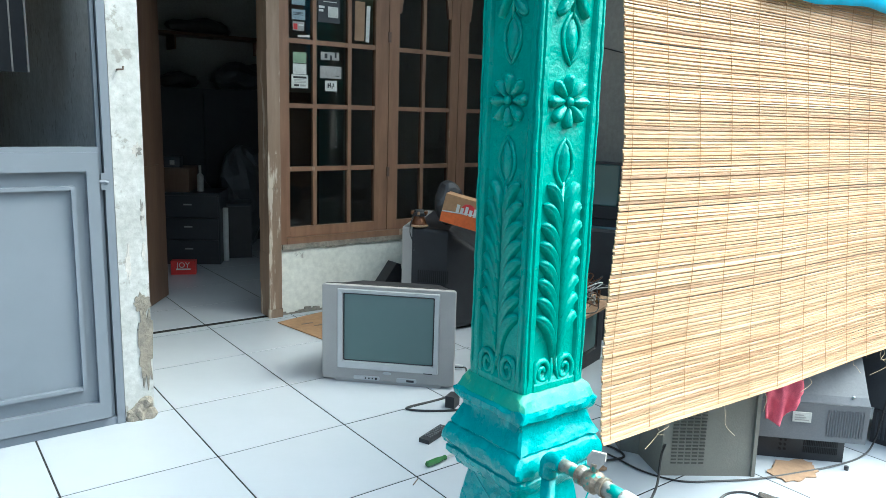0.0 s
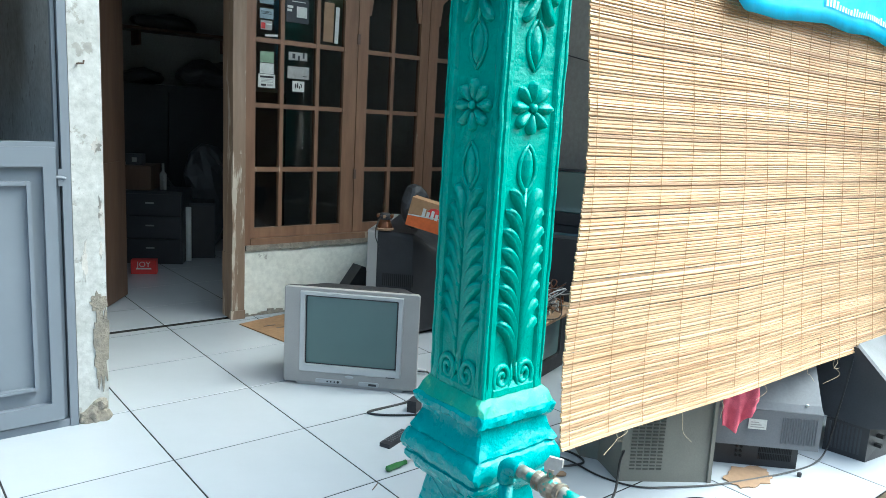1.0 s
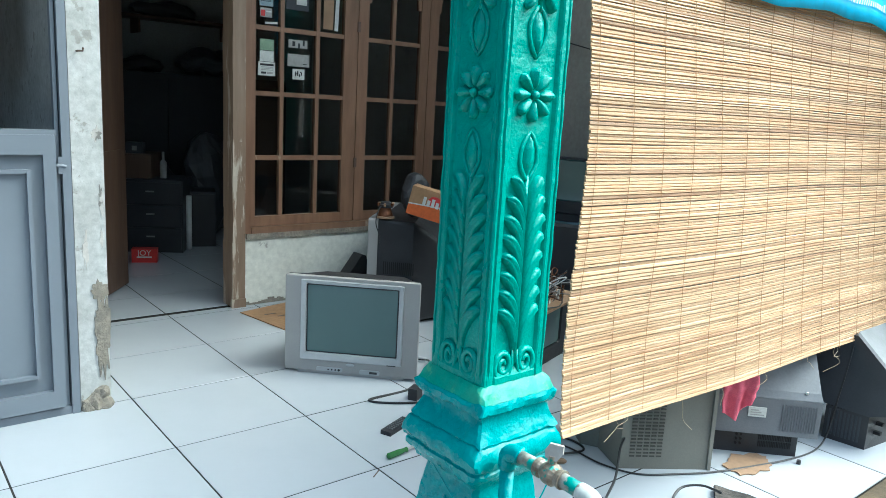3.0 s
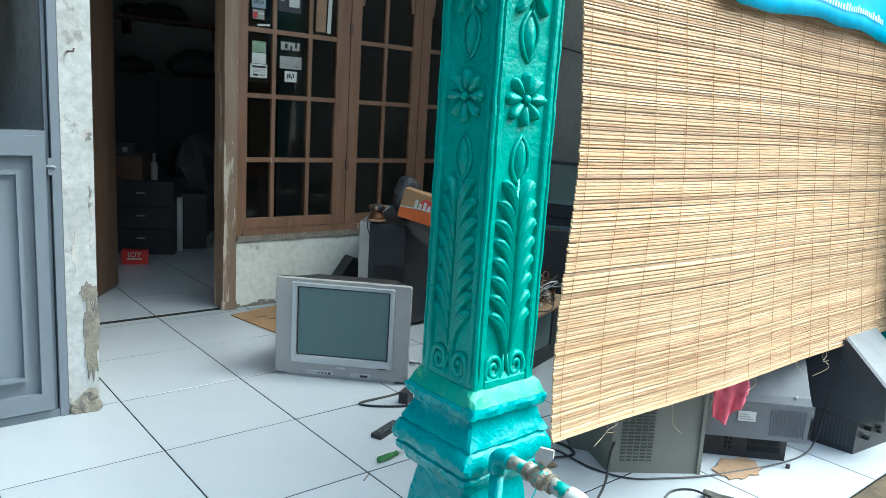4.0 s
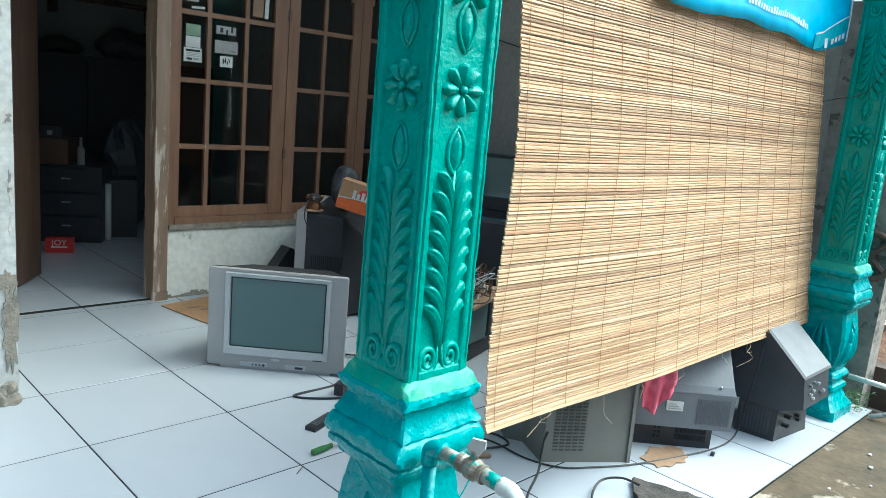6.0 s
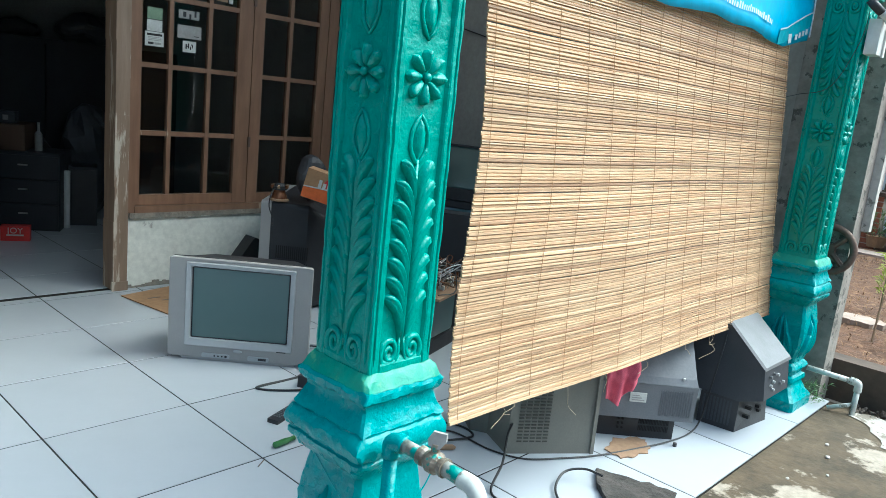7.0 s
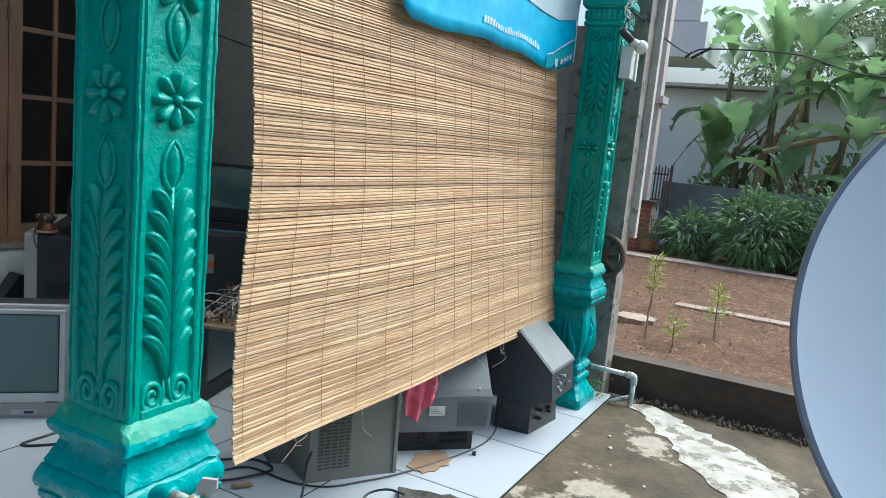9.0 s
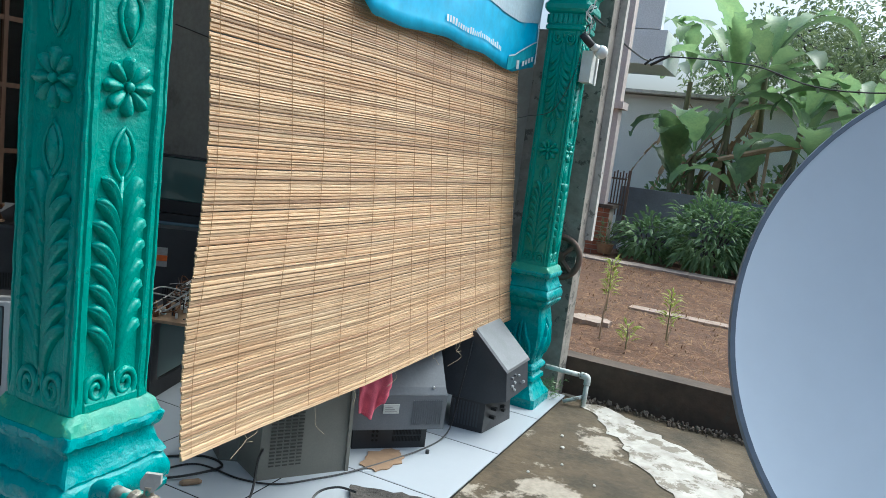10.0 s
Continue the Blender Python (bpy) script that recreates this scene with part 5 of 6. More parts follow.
part("top_cover", loft([[(-0.183, -0.045, 0.2365), (0.197, -0.045, 0.2365), (0.205, 0.24, 0.2415), (-0.185, 0.24, 0.2415)],
                        [(-0.178, -0.030, 0.262), (0.192, -0.030, 0.262), (0.21, 0.24, 0.27), (-0.185, 0.24, 0.27)],
                        [(-0.165, 0.085, 0.405), (0.190, 0.085, 0.41), (0.215, 0.24, 0.42), (-0.18, 0.24, 0.42)]]), DUSTLIT, grey, "dusty sloping top", bevel=0.012, segs=3)
part("screw", ellipsoid((0.140, -0.034, 0.262), (0.006, 0.004, 0.006)), STEEL, grey)
bm = bmesh.new()
for i in range(14):
    box(0.06 + i * 0.009, 0.063 + i * 0.009, -0.050, -0.044, 0.115, 0.215, bm)
part("vent", bm, CHARCOAL, grey)
lab = part("label", box(-0.060, 0.003, -0.0515, -0.0475, 0.163, 0.200), PAPER, grey, "white sticker with grey print")
for k in range(3):
    part("print_bar", box(-0.053, -0.005 - 0.01 * k, -0.0535, -0.0518, 0.170 + 0.009 * k, 0.173 + 0.009 * k), PAPERGREY, lab)
part("front_shell", loft([[(-0.26, 0.245, 0.03), (0.255, 0.245, 0.03), (0.255, 0.40, 0.03), (-0.26, 0.40, 0.03)], [(-0.25, 0.245, 0.44), (0.25, 0.245, 0.44), (0.25, 0.40, 0.46), (-0.25, 0.40, 0.46)]]), CHARCOAL, grey, bevel=0.012)
part("front_foot", box(-0.22, 0.22, 0.26, 0.38, 0.0, 0.0295), BLACKPL, grey)
for zz in (0.14, 0.19, 0.24):
    part("side_rib", box(0.206, 0.222, 0.06, 0.235, zz, zz + 0.016), CHARCOAL, grey, bevel=0.003)

cloth = thing("pink_cloth", "crumpled pink cloth draped over the charcoal television", "cloth", 1.108, -0.642, 0.0)
cv, cf = [], []
for i in range(15):
    for j in range(19):
        u_, v_ = i / 14, j / 18
        w_ = 0.066 * (1 - 0.16 * v_)
        fold = 0.014 * math.sin(u_ * 15 + 2 * v_) * (0.5 + v_) + 0.010 * noise.noise((u_ * 5, v_ * 6, 3))
        hang = 0.105 + 0.075 * min(1, max(0, (0.72 - u_) / 0.3)) - 0.03 * max(0, 0.2 - u_) * 5
        drop = 0.355 - hang * v_ ** 0.9 + 0.012 * math.sin(u_ * 7)
        a_ = (u_ - 0.5) * 2 * w_ - 0.010
        out = -0.052 - fold * 0.8 - 0.022 * math.sin(math.pi * min(1, v_ * 1.4)) + 0.075 * (1 - v_) ** 2
        cv.append((0.705 * a_ + 0.707 * out, -0.707 * a_ + 0.707 * out + 0.0, drop))
cf = [(i * 19 + j, i * 19 + j + 1, (i + 1) * 19 + j + 1, (i + 1) * 19 + j) for i in range(14) for j in range(18)]
c_ob = poly("cloth", cv, cf, PINK, cloth, smooth=True)
c_ob.modifiers.new("thickness", "SOLIDIFY").thickness = 0.004

black = thing("television", "black television with a sloping back panel coloured silvery as lit", "television", 1.63, 0, 0, 0, "old television sets")
part("base", loft([[(0.0, -0.735, 0), (0.018, -0.888, 0), (0.278, -0.918, 0), (0.278, -0.70, 0)], [(0.0, -0.735, 0.135), (0.018, -0.888, 0.135), (0.270, -0.905, 0.135), (0.278, -0.70, 0.135)]]), BLACKPL, black, bevel=0.005)
prof = [(-0.735, 0.137), (-0.888, 0.137), (-0.982, 0.172), (-0.966, 0.295), (-0.812, 0.435), (-0.60, 0.45), (-0.60, 0.137)]
part("cabinet", prism(prof, 0.006, 0.272, "x"), DUSTYBLACK, black, bevel=0.006)
# paler than the cabinet: light on the upward slope is put into the colour
part("back_slope", loft([[(0.0, -0.972, 0.293), (0.285, -0.972, 0.293), (0.285, -0.808, 0.4405), (0.0, -0.808, 0.4405)], [(0.01, -0.969, 0.305), (0.275, -0.969, 0.305), (0.275, -0.806, 0.452), (0.01, -0.806, 0.452)]]), DUSTLIT, black, "dusty glossy sloping panel coloured paler for the light on it", bevel=0.003)
for k in range(9):
    part("side_rib", box(-0.001 + k * 0.0019, 0.004 + k * 0.0019, -0.755 - k * 0.0135, -0.748 - k * 0.0135, 0.02, 0.125), DUSTYBLACK, black)
for i, (dx, dz) in enumerate(((0.06, 0.26), (0.09, 0.235), (0.06, 0.225), (0.10, 0.265), (0.085, 0.205), (0.14, 0.255), (0.17, 0.215), (0.20, 0.215))):
    yy = -0.9745 - 0.0155 * (0.295 - dz) / 0.12
    part("socket", tube([(dx, yy + 0.006, dz), (dx, yy - 0.003, dz)], 0.0058, sides=10), SILVERLIGHT if i % 3 else CHARCOAL, black)
for dx, dz in ((0.08, 0.09), (0.18, 0.075), (0.19, 0.055), (0.07, 0.055)):
    part("slot", box(dx, dx + 0.018, -0.917, -0.885, dz, dz + 0.012), SLOT, black)

# ---------------------------------------------------------------- loose things on the tiles
remote = thing("remote_control", "black remote control lying on the tiles", "remote", 0.235, 0.222, 0.0, math.degrees(math.atan2(0.057, 0.141)))
part("case", box(-0.075, 0.075, -0.022, 0.022, 0, 0.016), BLACKPL, remote, bevel=0.006, segs=3)
for i in range(8):
    for j in range(3):
        part("key", box(-0.05 + i * 0.014, -0.043 + i * 0.014, -0.013 + j * 0.011, -0.007 + j * 0.011, 0.0155, 0.0185), CHARCOAL, remote)
screwdriver = thing("screwdriver", "green-handled screwdriver lying on the tiles", "screwdriver", 0.065, 0.033, 0.011, math.degrees(math.atan2(0.012, 0.11)))
part("handle", tube([(0, 0, 0), (0.004, 0, 0), (0.05, 0, 0), (0.075, 0, 0), (0.088, 0, 0)], [0.008, 0.011, 0.011, 0.008, 0.009], sides=10), GREENPL, screwdriver, "clear green plastic handle")
part("shank", tube([(0.086, 0, 0), (0.10, 0, 0), (0.22, 0, -0.006)], [0.006, 0.003, 0.003], sides=8), STEEL, screwdriver)
pen = thing("dark_pen", "thin dark pen lying on the tiles", "pen", 0.30, 0.19, 0.005, 30)
part("barrel", tube([(0, 0, 0), (0.12, 0, 0)], 0.005, sides=8), BLACKPL, pen)
match = thing("wood_splinter", "thin dark splinter on the tiles", "splinter", -0.045, -0.045, 0.002, 35)
part("splinter", tube([(0, 0, 0), (0.045, 0, 0)], 0.0018, sides=5), DARKWOOD, match)
nut = thing("black_nut", "tiny black knob lying on the tiles", "knob", 1.305, -0.80, 0.0)
part("knob", tube([(0, 0, 0), (0, 0, 0.014)], 0.008, sides=8), BLACKPL, nut)

cable1 = thing("extension_cable", "long black cable snaking over the tiles", "cable")
part("cable", tube(spline([(0.437, -0.70, 0.006), (0.45, -0.60, 0.006), (0.56, -0.55, 0.05), (0.64, -0.50, 0.11), (0.70, -0.47, 0.12), (0.72, -0.44, 0.08)], 8), 0.0042, sides=6), RUBBER, cable1)
cable2 = thing("extension_cable", "black mains cable lying in front of the old sets", "cable")
part("cable", tube(spline([(0.35, -0.10, 0.005), (0.52, -0.16, 0.005), (0.66, -0.22, 0.005), (0.672, -0.405, 0.005), (0.722, -0.523, 0.005), (0.84, -0.60, 0.005), (0.963, -0.663, 0.005), (1.13, -0.72, 0.005), (1.303, -0.768, 0.005),
                          (1.46, -0.785, 0.005), (1.535, -0.79, 0.05), (1.56, -0.80, 0.20), (1.61, -0.80, 0.34), (1.66, -0.79, 0.44)], 8), 0.0034, sides=6), RUBBER, cable2)
cable3 = thing("extension_cable", "coiled black cable beside the column", "cable")
part("cable", tube(spline([(0.30, -0.02, 0.006), (0.48, -0.10, 0.01), (0.62, -0.10, 0.006), (0.72, -0.20, 0.006), (0.70, -0.30, 0.006), (0.56, -0.26, 0.01), (0.42, -0.15, 0.006), (0.28, -0.15, 0.006)], 8), 0.0042, sides=6), RUBBER, cable3)
cable4 = thing("extension_cable", "short loop of black cable on a slab of bark", "cable")
part("cable", tube(spline([(0.56, -0.80, 0.006), (0.63, -0.72, 0.012), (0.72, -0.69, 0.03), (0.77, -0.735, 0.045), (0.78, -0.80, 0.045)], 8), 0.0042, sides=6), RUBBER, cable4)
connector = thing("cable_connector", "taped brown cable joint on the tiles", "connector", 0.52, -0.285, 0.008, -40)
part("tape", tube([(0, 0, 0), (0.01, 0, 0), (0.06, 0, 0.002), (0.07, 0, 0)], [0.005, 0.011, 0.010, 0.005], sides=8), CARDPALE, connector)
torn = thing("torn_cardboard", "torn scrap of brown cardboard under the television", "cardboard", 0, 0, 0.001)
part("scrap", prism(blob(1.135, -0.695, 0.105, 0.065, 5, 40, 0.28), 0, 0.004, "z"), CARDPALE, torn)
bark = thing("bark_slab", "rough grey slab of bark lying on the tiles", "bark", 0, 0, 0)
bm = prism([(0.85, -0.735), (0.885, -0.81), (0.915, -0.90), (0.93, -0.99), (0.85, -1.01), (0.76, -1.0), (0.68, -0.96), (0.71, -0.86), (0.77, -0.79)], 0.0, 0.022, "z")
bmesh.ops.triangulate(bm, faces=bm.faces)
bmesh.ops.subdivide_edges(bm, edges=bm.edges, cuts=2, use_grid_fill=True)
for v in bm.verts:
    if v.co.z > 0.01:
        v.co += 0.010 * noise.noise_vector(v.co * 30)
part("slab", bm, BARK, bark)

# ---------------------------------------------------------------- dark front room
# furniture coloured near black in place of the room's deep shade
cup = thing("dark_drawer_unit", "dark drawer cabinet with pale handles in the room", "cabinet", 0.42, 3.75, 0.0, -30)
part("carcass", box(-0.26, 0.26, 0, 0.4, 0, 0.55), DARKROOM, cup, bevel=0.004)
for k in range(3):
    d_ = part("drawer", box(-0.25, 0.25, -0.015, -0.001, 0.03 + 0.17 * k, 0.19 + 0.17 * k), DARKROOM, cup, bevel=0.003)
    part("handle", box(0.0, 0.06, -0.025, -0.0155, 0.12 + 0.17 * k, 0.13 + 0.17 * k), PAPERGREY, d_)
heap = thing("stacked_boxes", "heap of boxes and cloth on the cabinet, darkened for the shade", "boxes", 0.42, 3.80, 0.551, -30)
# box and bottle toned down to look shaded
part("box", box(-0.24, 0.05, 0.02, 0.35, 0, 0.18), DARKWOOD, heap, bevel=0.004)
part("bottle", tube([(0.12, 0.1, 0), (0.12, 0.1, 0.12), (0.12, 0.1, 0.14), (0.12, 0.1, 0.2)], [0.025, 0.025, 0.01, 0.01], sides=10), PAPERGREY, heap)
tower = thing("dark_cupboard", "tall cupboard coloured near black for the room's shade", "cupboard", 1.05, 4.55, 0.0, 0)
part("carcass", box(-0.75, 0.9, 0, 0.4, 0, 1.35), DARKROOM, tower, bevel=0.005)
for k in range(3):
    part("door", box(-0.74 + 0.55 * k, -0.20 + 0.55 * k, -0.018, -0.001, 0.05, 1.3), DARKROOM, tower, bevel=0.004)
shelf = thing("wall_shelf", "dark wall shelf with odds and ends", "shelf", 1.0, 4.75, 1.80)
part("board", box(-0.45, 0.7, 0, 0.245, 0, 0.025), DARKWOOD, shelf)
part("bracket", box(-0.3, -0.28, 0.03, 0.245, -0.12, -0.001), IRON, shelf)
part("bracket", box(0.5, 0.52, 0.03, 0.245, -0.12, -0.001), IRON, shelf)
stuff_ = thing("dark_bundle", "dark bundle lying on the wall shelf", "bundle", 0.95, 4.87, 1.826)
bm = ellipsoid((0, 0, 0.06), (0.3, 0.09, 0.07))
for v in bm.verts:
    v.co += 0.03 * noise.noise_vector(v.co * 9)
    v.co.z = max(v.co.z, 0)
part("wrap", bm, BLACKPL, stuff_)
tall_box = thing("dark_box", "dark box standing on the room floor beside a white tube", "box", 0.855, 3.80, 0.0, -20)
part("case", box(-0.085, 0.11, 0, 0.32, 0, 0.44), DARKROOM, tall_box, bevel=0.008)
part("front", box(-0.075, 0.10, -0.012, -0.001, 0.02, 0.42), BLACKPL, tall_box, bevel=0.004)
# vague dark lumps, added to break up the cupboard's plain dark outline
for k, (bx, by, bz, sx, sy, sz, label) in enumerate(((0.62, 4.70, 1.351, 0.26, 0.14, 0.11, "low vague dark lump added on the dark cupboard"), (1.28, 4.72, 1.351, 0.30, 0.15, 0.21, "bulging vague dark lump added on the dark cupboard"),
                                                     (0.62, 4.20, 0.0, 0.24, 0.20, 0.62, "tall vague dark lump added against the cupboard"), (1.05, 4.22, 0.0, 0.20, 0.17, 0.85, "taller vague dark lump added against the cupboard"))):
    lump = thing("dark_lump", label, "bag", bx, by, bz)
    bm = ellipsoid((0, 0, sz * 0.5), (sx, sy, sz * 0.55), u=20, v=14)
    for v in bm.verts:
        v.co += 0.05 * noise.noise_vector(v.co * 7 + Vector((k, 0, 0))) + 0.02 * noise.noise_vector(v.co * 19)
        v.co.z = max(v.co.z, 0.0)
    part("cloth", bm, DUSTYBLACK if k % 2 else BLACKPL, lump)
odd = thing("small_device", "small dark device with a pale label on a cardboard box", "device", 0.42, 3.98, 0.7315, -30)
part("case", box(-0.06, 0.06, -0.05, 0.05, 0, 0.08), DUSTYBLACK, odd, bevel=0.006)
part("label_plate", box(-0.015, 0.02, -0.0535, -0.0505, 0.02, 0.055), PAPERGREY, odd)
pipe_ = thing("white_tube", "white plastic tube standing upright in the room", "tube", 0.735, 3.745, 0.0)
part("tube", tube([(0, 0, 0), (0, 0, 0.42)], 0.024, sides=14), WHITEPL, pipe_, smooth=True)
red = thing("red_packet", "red packet with white lettering on the room floor", "packet", 0.29, 3.40, 0.0, -25)
part("packet", box(-0.085, 0.085, 0, 0.07, 0, 0.10), REDPRINT, red, bevel=0.01)
word = bpy.data.curves.new("word", "FONT")
word.body, word.size, word.align_x, word.extrude = "JOY", 0.055, "CENTER", 0.001
word_ob = bpy.data.objects.new("word", word)
word_mesh = bpy.data.meshes.new_from_object(word_ob)
bpy.data.objects.remove(word_ob)
word_mesh.materials.clear()
link_mesh("lettering", word_mesh, PAPER, red, "white word JOY").matrix_basis = pose(0, -0.0015, 0.052, 90, 0, 0)
part("lettering_bar", box(-0.05, 0.05, -0.004, -0.0005, 0.035, 0.045), PAPER, red)

# ---------------------------------------------------------------- satellite dish near the camera
dish_c = Vector((-0.558, -2.123, 1.124))
toward = (Vector((-1.21, -1.93, 1.21)) - dish_c).normalized()
normal = (toward + 0.30 * Vector((0, 0, 1)) + 0.22 * Vector((-0.15, -1.0, 0))).normalized()
zax = normal
xax = Vector((0, 0, 1)).cross(zax).normalized()
yax = zax.cross(xax)
dish = thing("satellite_dish", "pale grey satellite dish with a dark rolled rim", "satellite dish")
dish.matrix_basis = Matrix.Translation(dish_c) @ Matrix((xax, yax, zax)).transposed().to_4x4()
prof = [(0.001, -0.045), (0.06, -0.043), (0.12, -0.038), (0.18, -0.028), (0.24, -0.015), (0.285, -0.003), (0.292, 0.0)]
rings = [[(r * 0.76 * math.cos(a), r * 0.806 * math.sin(a), z) for a in (2 * math.pi * k / 96 for k in range(96))] for r, z in prof]
part("reflector", loft(rings, cap=False), DISHFACE, dish, "smooth pale reflector face", smooth=True)
prof = [(0.292, 0.0005), (0.297, 0.001), (0.300, -0.004), (0.300, -0.012), (0.296, -0.014), (0.296, -0.017), (0.300, -0.019), (0.300, -0.027), (0.295, -0.030), (0.24, -0.045), (0.12, -0.07), (0.001, -0.078)]
rings = [[(r * 0.76 * math.cos(a), r * 0.806 * math.sin(a), z) for a in (2 * math.pi * k / 96 for k in range(96))] for r, z in prof]
part("rim", loft(rings, cap=False), DISHRIM, dish, "dark grey rolled rim and back", smooth=False)
mast = dish.matrix_basis.inverted() @ Vector((dish_c.x + 0.16, dish_c.y - 0.02, -0.03))
knee = dish.matrix_basis.inverted() @ Vector((dish_c.x + 0.16, dish_c.y - 0.02, dish_c.z - 0.05))
part("mast", tube([mast, knee, Vector((0, 0, -0.075))], 0.02, sides=12), STEEL, dish, "steel mast")

# ---------------------------------------------------------------- garden: plants, far wall, house, trees


def leaves(name, spots, ln, wd, mat, parent=None, seed=0, droop=0.3, up=0.2):
    """Many small folded leaves at the given spots (place, outward way), joined."""
    r = random.Random(seed)
    v, f = [], []
    for p, d in spots:
        d = (Vector(d) + Vector((r.uniform(-.6, .6), r.uniform(-.6, .6), r.uniform(-.6, .6) + up))).normalized()
        s = d.cross(Vector((r.uniform(-1, 1), r.uniform(-1, 1), 1.2))).normalized()
        n_ = s.cross(d)
        l_, w_ = ln * r.uniform(0.6, 1.25), wd * r.uniform(0.7, 1.2)
        p = Vector(p)
        k = len(v)
        v += [p, p + d * l_ * 0.5 + s * w_ / 2 - n_ * w_ * 0.15, p + d * l_ * 0.5 + n_ * 0.02 * l_, p + d * l_ * 0.5 - s * w_ / 2 - n_ * w_ * 0.15, p + d * l_ - Vector((0, 0, droop * l_))]
        f += [(k, k + 1, k + 2), (k, k + 2, k + 3), (k + 1, k + 4, k + 2), (k + 2, k + 4, k + 3)]
    return poly(name, v, f, mat, parent)


def seedling(x, y, h, n, seed, label):
    t = thing("seedling", label, "young plant", x, y, soil_z(x, y) - 0.005, 0, "seedlings in the garden")
    r = random.Random(seed)
    part("stem", tube([(0, 0, 0), (0.01, 0.005, h * 0.5), (0.0, 0.01, h)], [0.005, 0.004, 0.002], sides=5), BANSTEM, t)
    sp = []
    for i in range(n):
        q = 0.30 + 0.7 * i / n
        a = i * 2.4
        sp.append(((0.02 * math.cos(a), 0.02 * math.sin(a), h * q), (math.cos(a) * 0.8, math.sin(a) * 0.8, 0.5)))
    leaves("foliage", sp, 0.075, 0.015, LEAFLIME, t, seed, 0.25)


seedling(4.05, -0.825, 0.38, 90, 1, "lime-green seedling growing in the garden soil")
seedling(3.53, -1.335, 0.31, 60, 2, "lime-green seedling with yellow tips in the soil")
seedling(3.15, -1.165, 0.16, 26, 3, "small lime-green seedling in the soil")
for k, (x, y, h) in enumerate(((3.25, -0.98, 0.30), (3.4, -1.36, 0.1))):
    t = thing("dry_stalk", "dry brown stalk standing in the soil", "stalk", x, y, soil_z(x, y) - 0.005)
    part("stalk", tube([(0, 0, 0), (0.01, 0.0, h * 0.6), (0.03, -0.01, h)], [0.006, 0.005, 0.002], sides=5), BANDRY, t)
weeds = []
rng = random.Random(6)
for i in range(150):
    weeds.append(((2.30 + rng.uniform(-0.03, 0.14), -0.97 + rng.uniform(-0.03, 0.10), rng.uniform(-0.02, 0.07)), (rng.uniform(-1, 1), rng.uniform(-1, 0.2), 0.6)))
tagged(leaves("weeds", weeds, 0.06, 0.006, LEAFDARK, None, 2), "small weeds growing at the foot of the column", "weeds", kind="stuff")

block = structure(part("garden_wall", box(8.10, 8.25, -7, 0.09, 0.0, 0.95), BLOCKWALL, bevel=0.01), "grey rendered garden wall", "wall")


def bush(x, y, z, rx, ry, rz, n, seed, label):
    t = thing("bush", label, "bush", x, y, z, 0, "bushes along the garden wall")
    r = random.Random(seed)
    bm = bmesh.new()
    sp = []
    for k in range(7):
        a = r.uniform(0, 6.28)
        e = (rx * 0.6 * math.cos(a), ry * 0.6 * math.sin(a), rz * r.uniform(1.0, 1.5))
        tube([(0, 0, 0), (e[0] * 0.4, e[1] * 0.4, e[2] * 0.5), e], [0.018, 0.012, 0.004], bm, 5)
    part("stem", bm, BARK, t)
    for i in range(n):
        d = Vector((r.gauss(0, 1), r.gauss(0, 1), r.gauss(0, 1))).normalized()
        q = r.uniform(0.55, 1.0) * (1 + 0.35 * noise.noise(d * 2.2 + Vector((seed, 0, 0))))
        sp.append(((d.x * rx * q, d.y * ry * q, rz + d.z * rz * q), d))
    leaves("foliage", sp, 0.17, 0.048, LEAFDARK, t, seed, 0.35)


bush(7.55, -0.45, 0.15, 0.30, 0.34, 0.26, 420, 1, "low dark green bush against the garden wall")
bush(7.35, -1.15, 0.15, 0.42, 0.45, 0.42, 1000, 2, "dark green leafy bush against the garden wall")
bush(7.45, -1.95, 0.15, 0.45, 0.55, 0.44, 1000, 3, "dark green leafy bush against the garden wall")
bush(7.5, -3.0, 0.15, 0.5, 0.6, 0.42, 700, 4, "dark green leafy bush against the garden wall")
bush(9.2, -0.6, 0.2, 0.5, 0.7, 0.5, 900, 5, "dense green undergrowth behind the garden wall")
bush(9.4, -1.9, 0.2, 0.5, 0.8, 0.6, 1100, 6, "dense green undergrowth behind the garden wall")
bush(9.4, -3.3, 0.2, 0.5, 0.8, 0.7, 1000, 7, "dense green undergrowth behind the garden wall")
pot = thing("plant_pot", "small brown pot with a ragged plant", "plant pot", 7.34, 0.0, 0.17)
part("pot", tube([(0, 0, 0), (0, 0, 0.10), (0, 0, 0.115)], [0.075, 0.10, 0.105], sides=14), CARDBOARD, pot)
leaves("foliage", [((0.05 * math.cos(i), 0.05 * math.sin(i), 0.1 + 0.03 * (i % 9)), (math.cos(i), math.sin(i), 0.8)) for i in range(90)], 0.12, 0.02, LEAFFAR, pot, 5)
plastic = thing("plastic_bag", "crumpled pale plastic bag on the ground", "bag", 7.85, -0.16, 0.16)
bm = ellipsoid((0, 0, 0.06), (0.12, 0.13, 0.07))
for v in bm.verts:
    v.co += 0.03 * noise.noise_vector(v.co * 15)
    v.co.z = max(0, v.co.z)
part("bag", bm, WHITEPL, plastic)

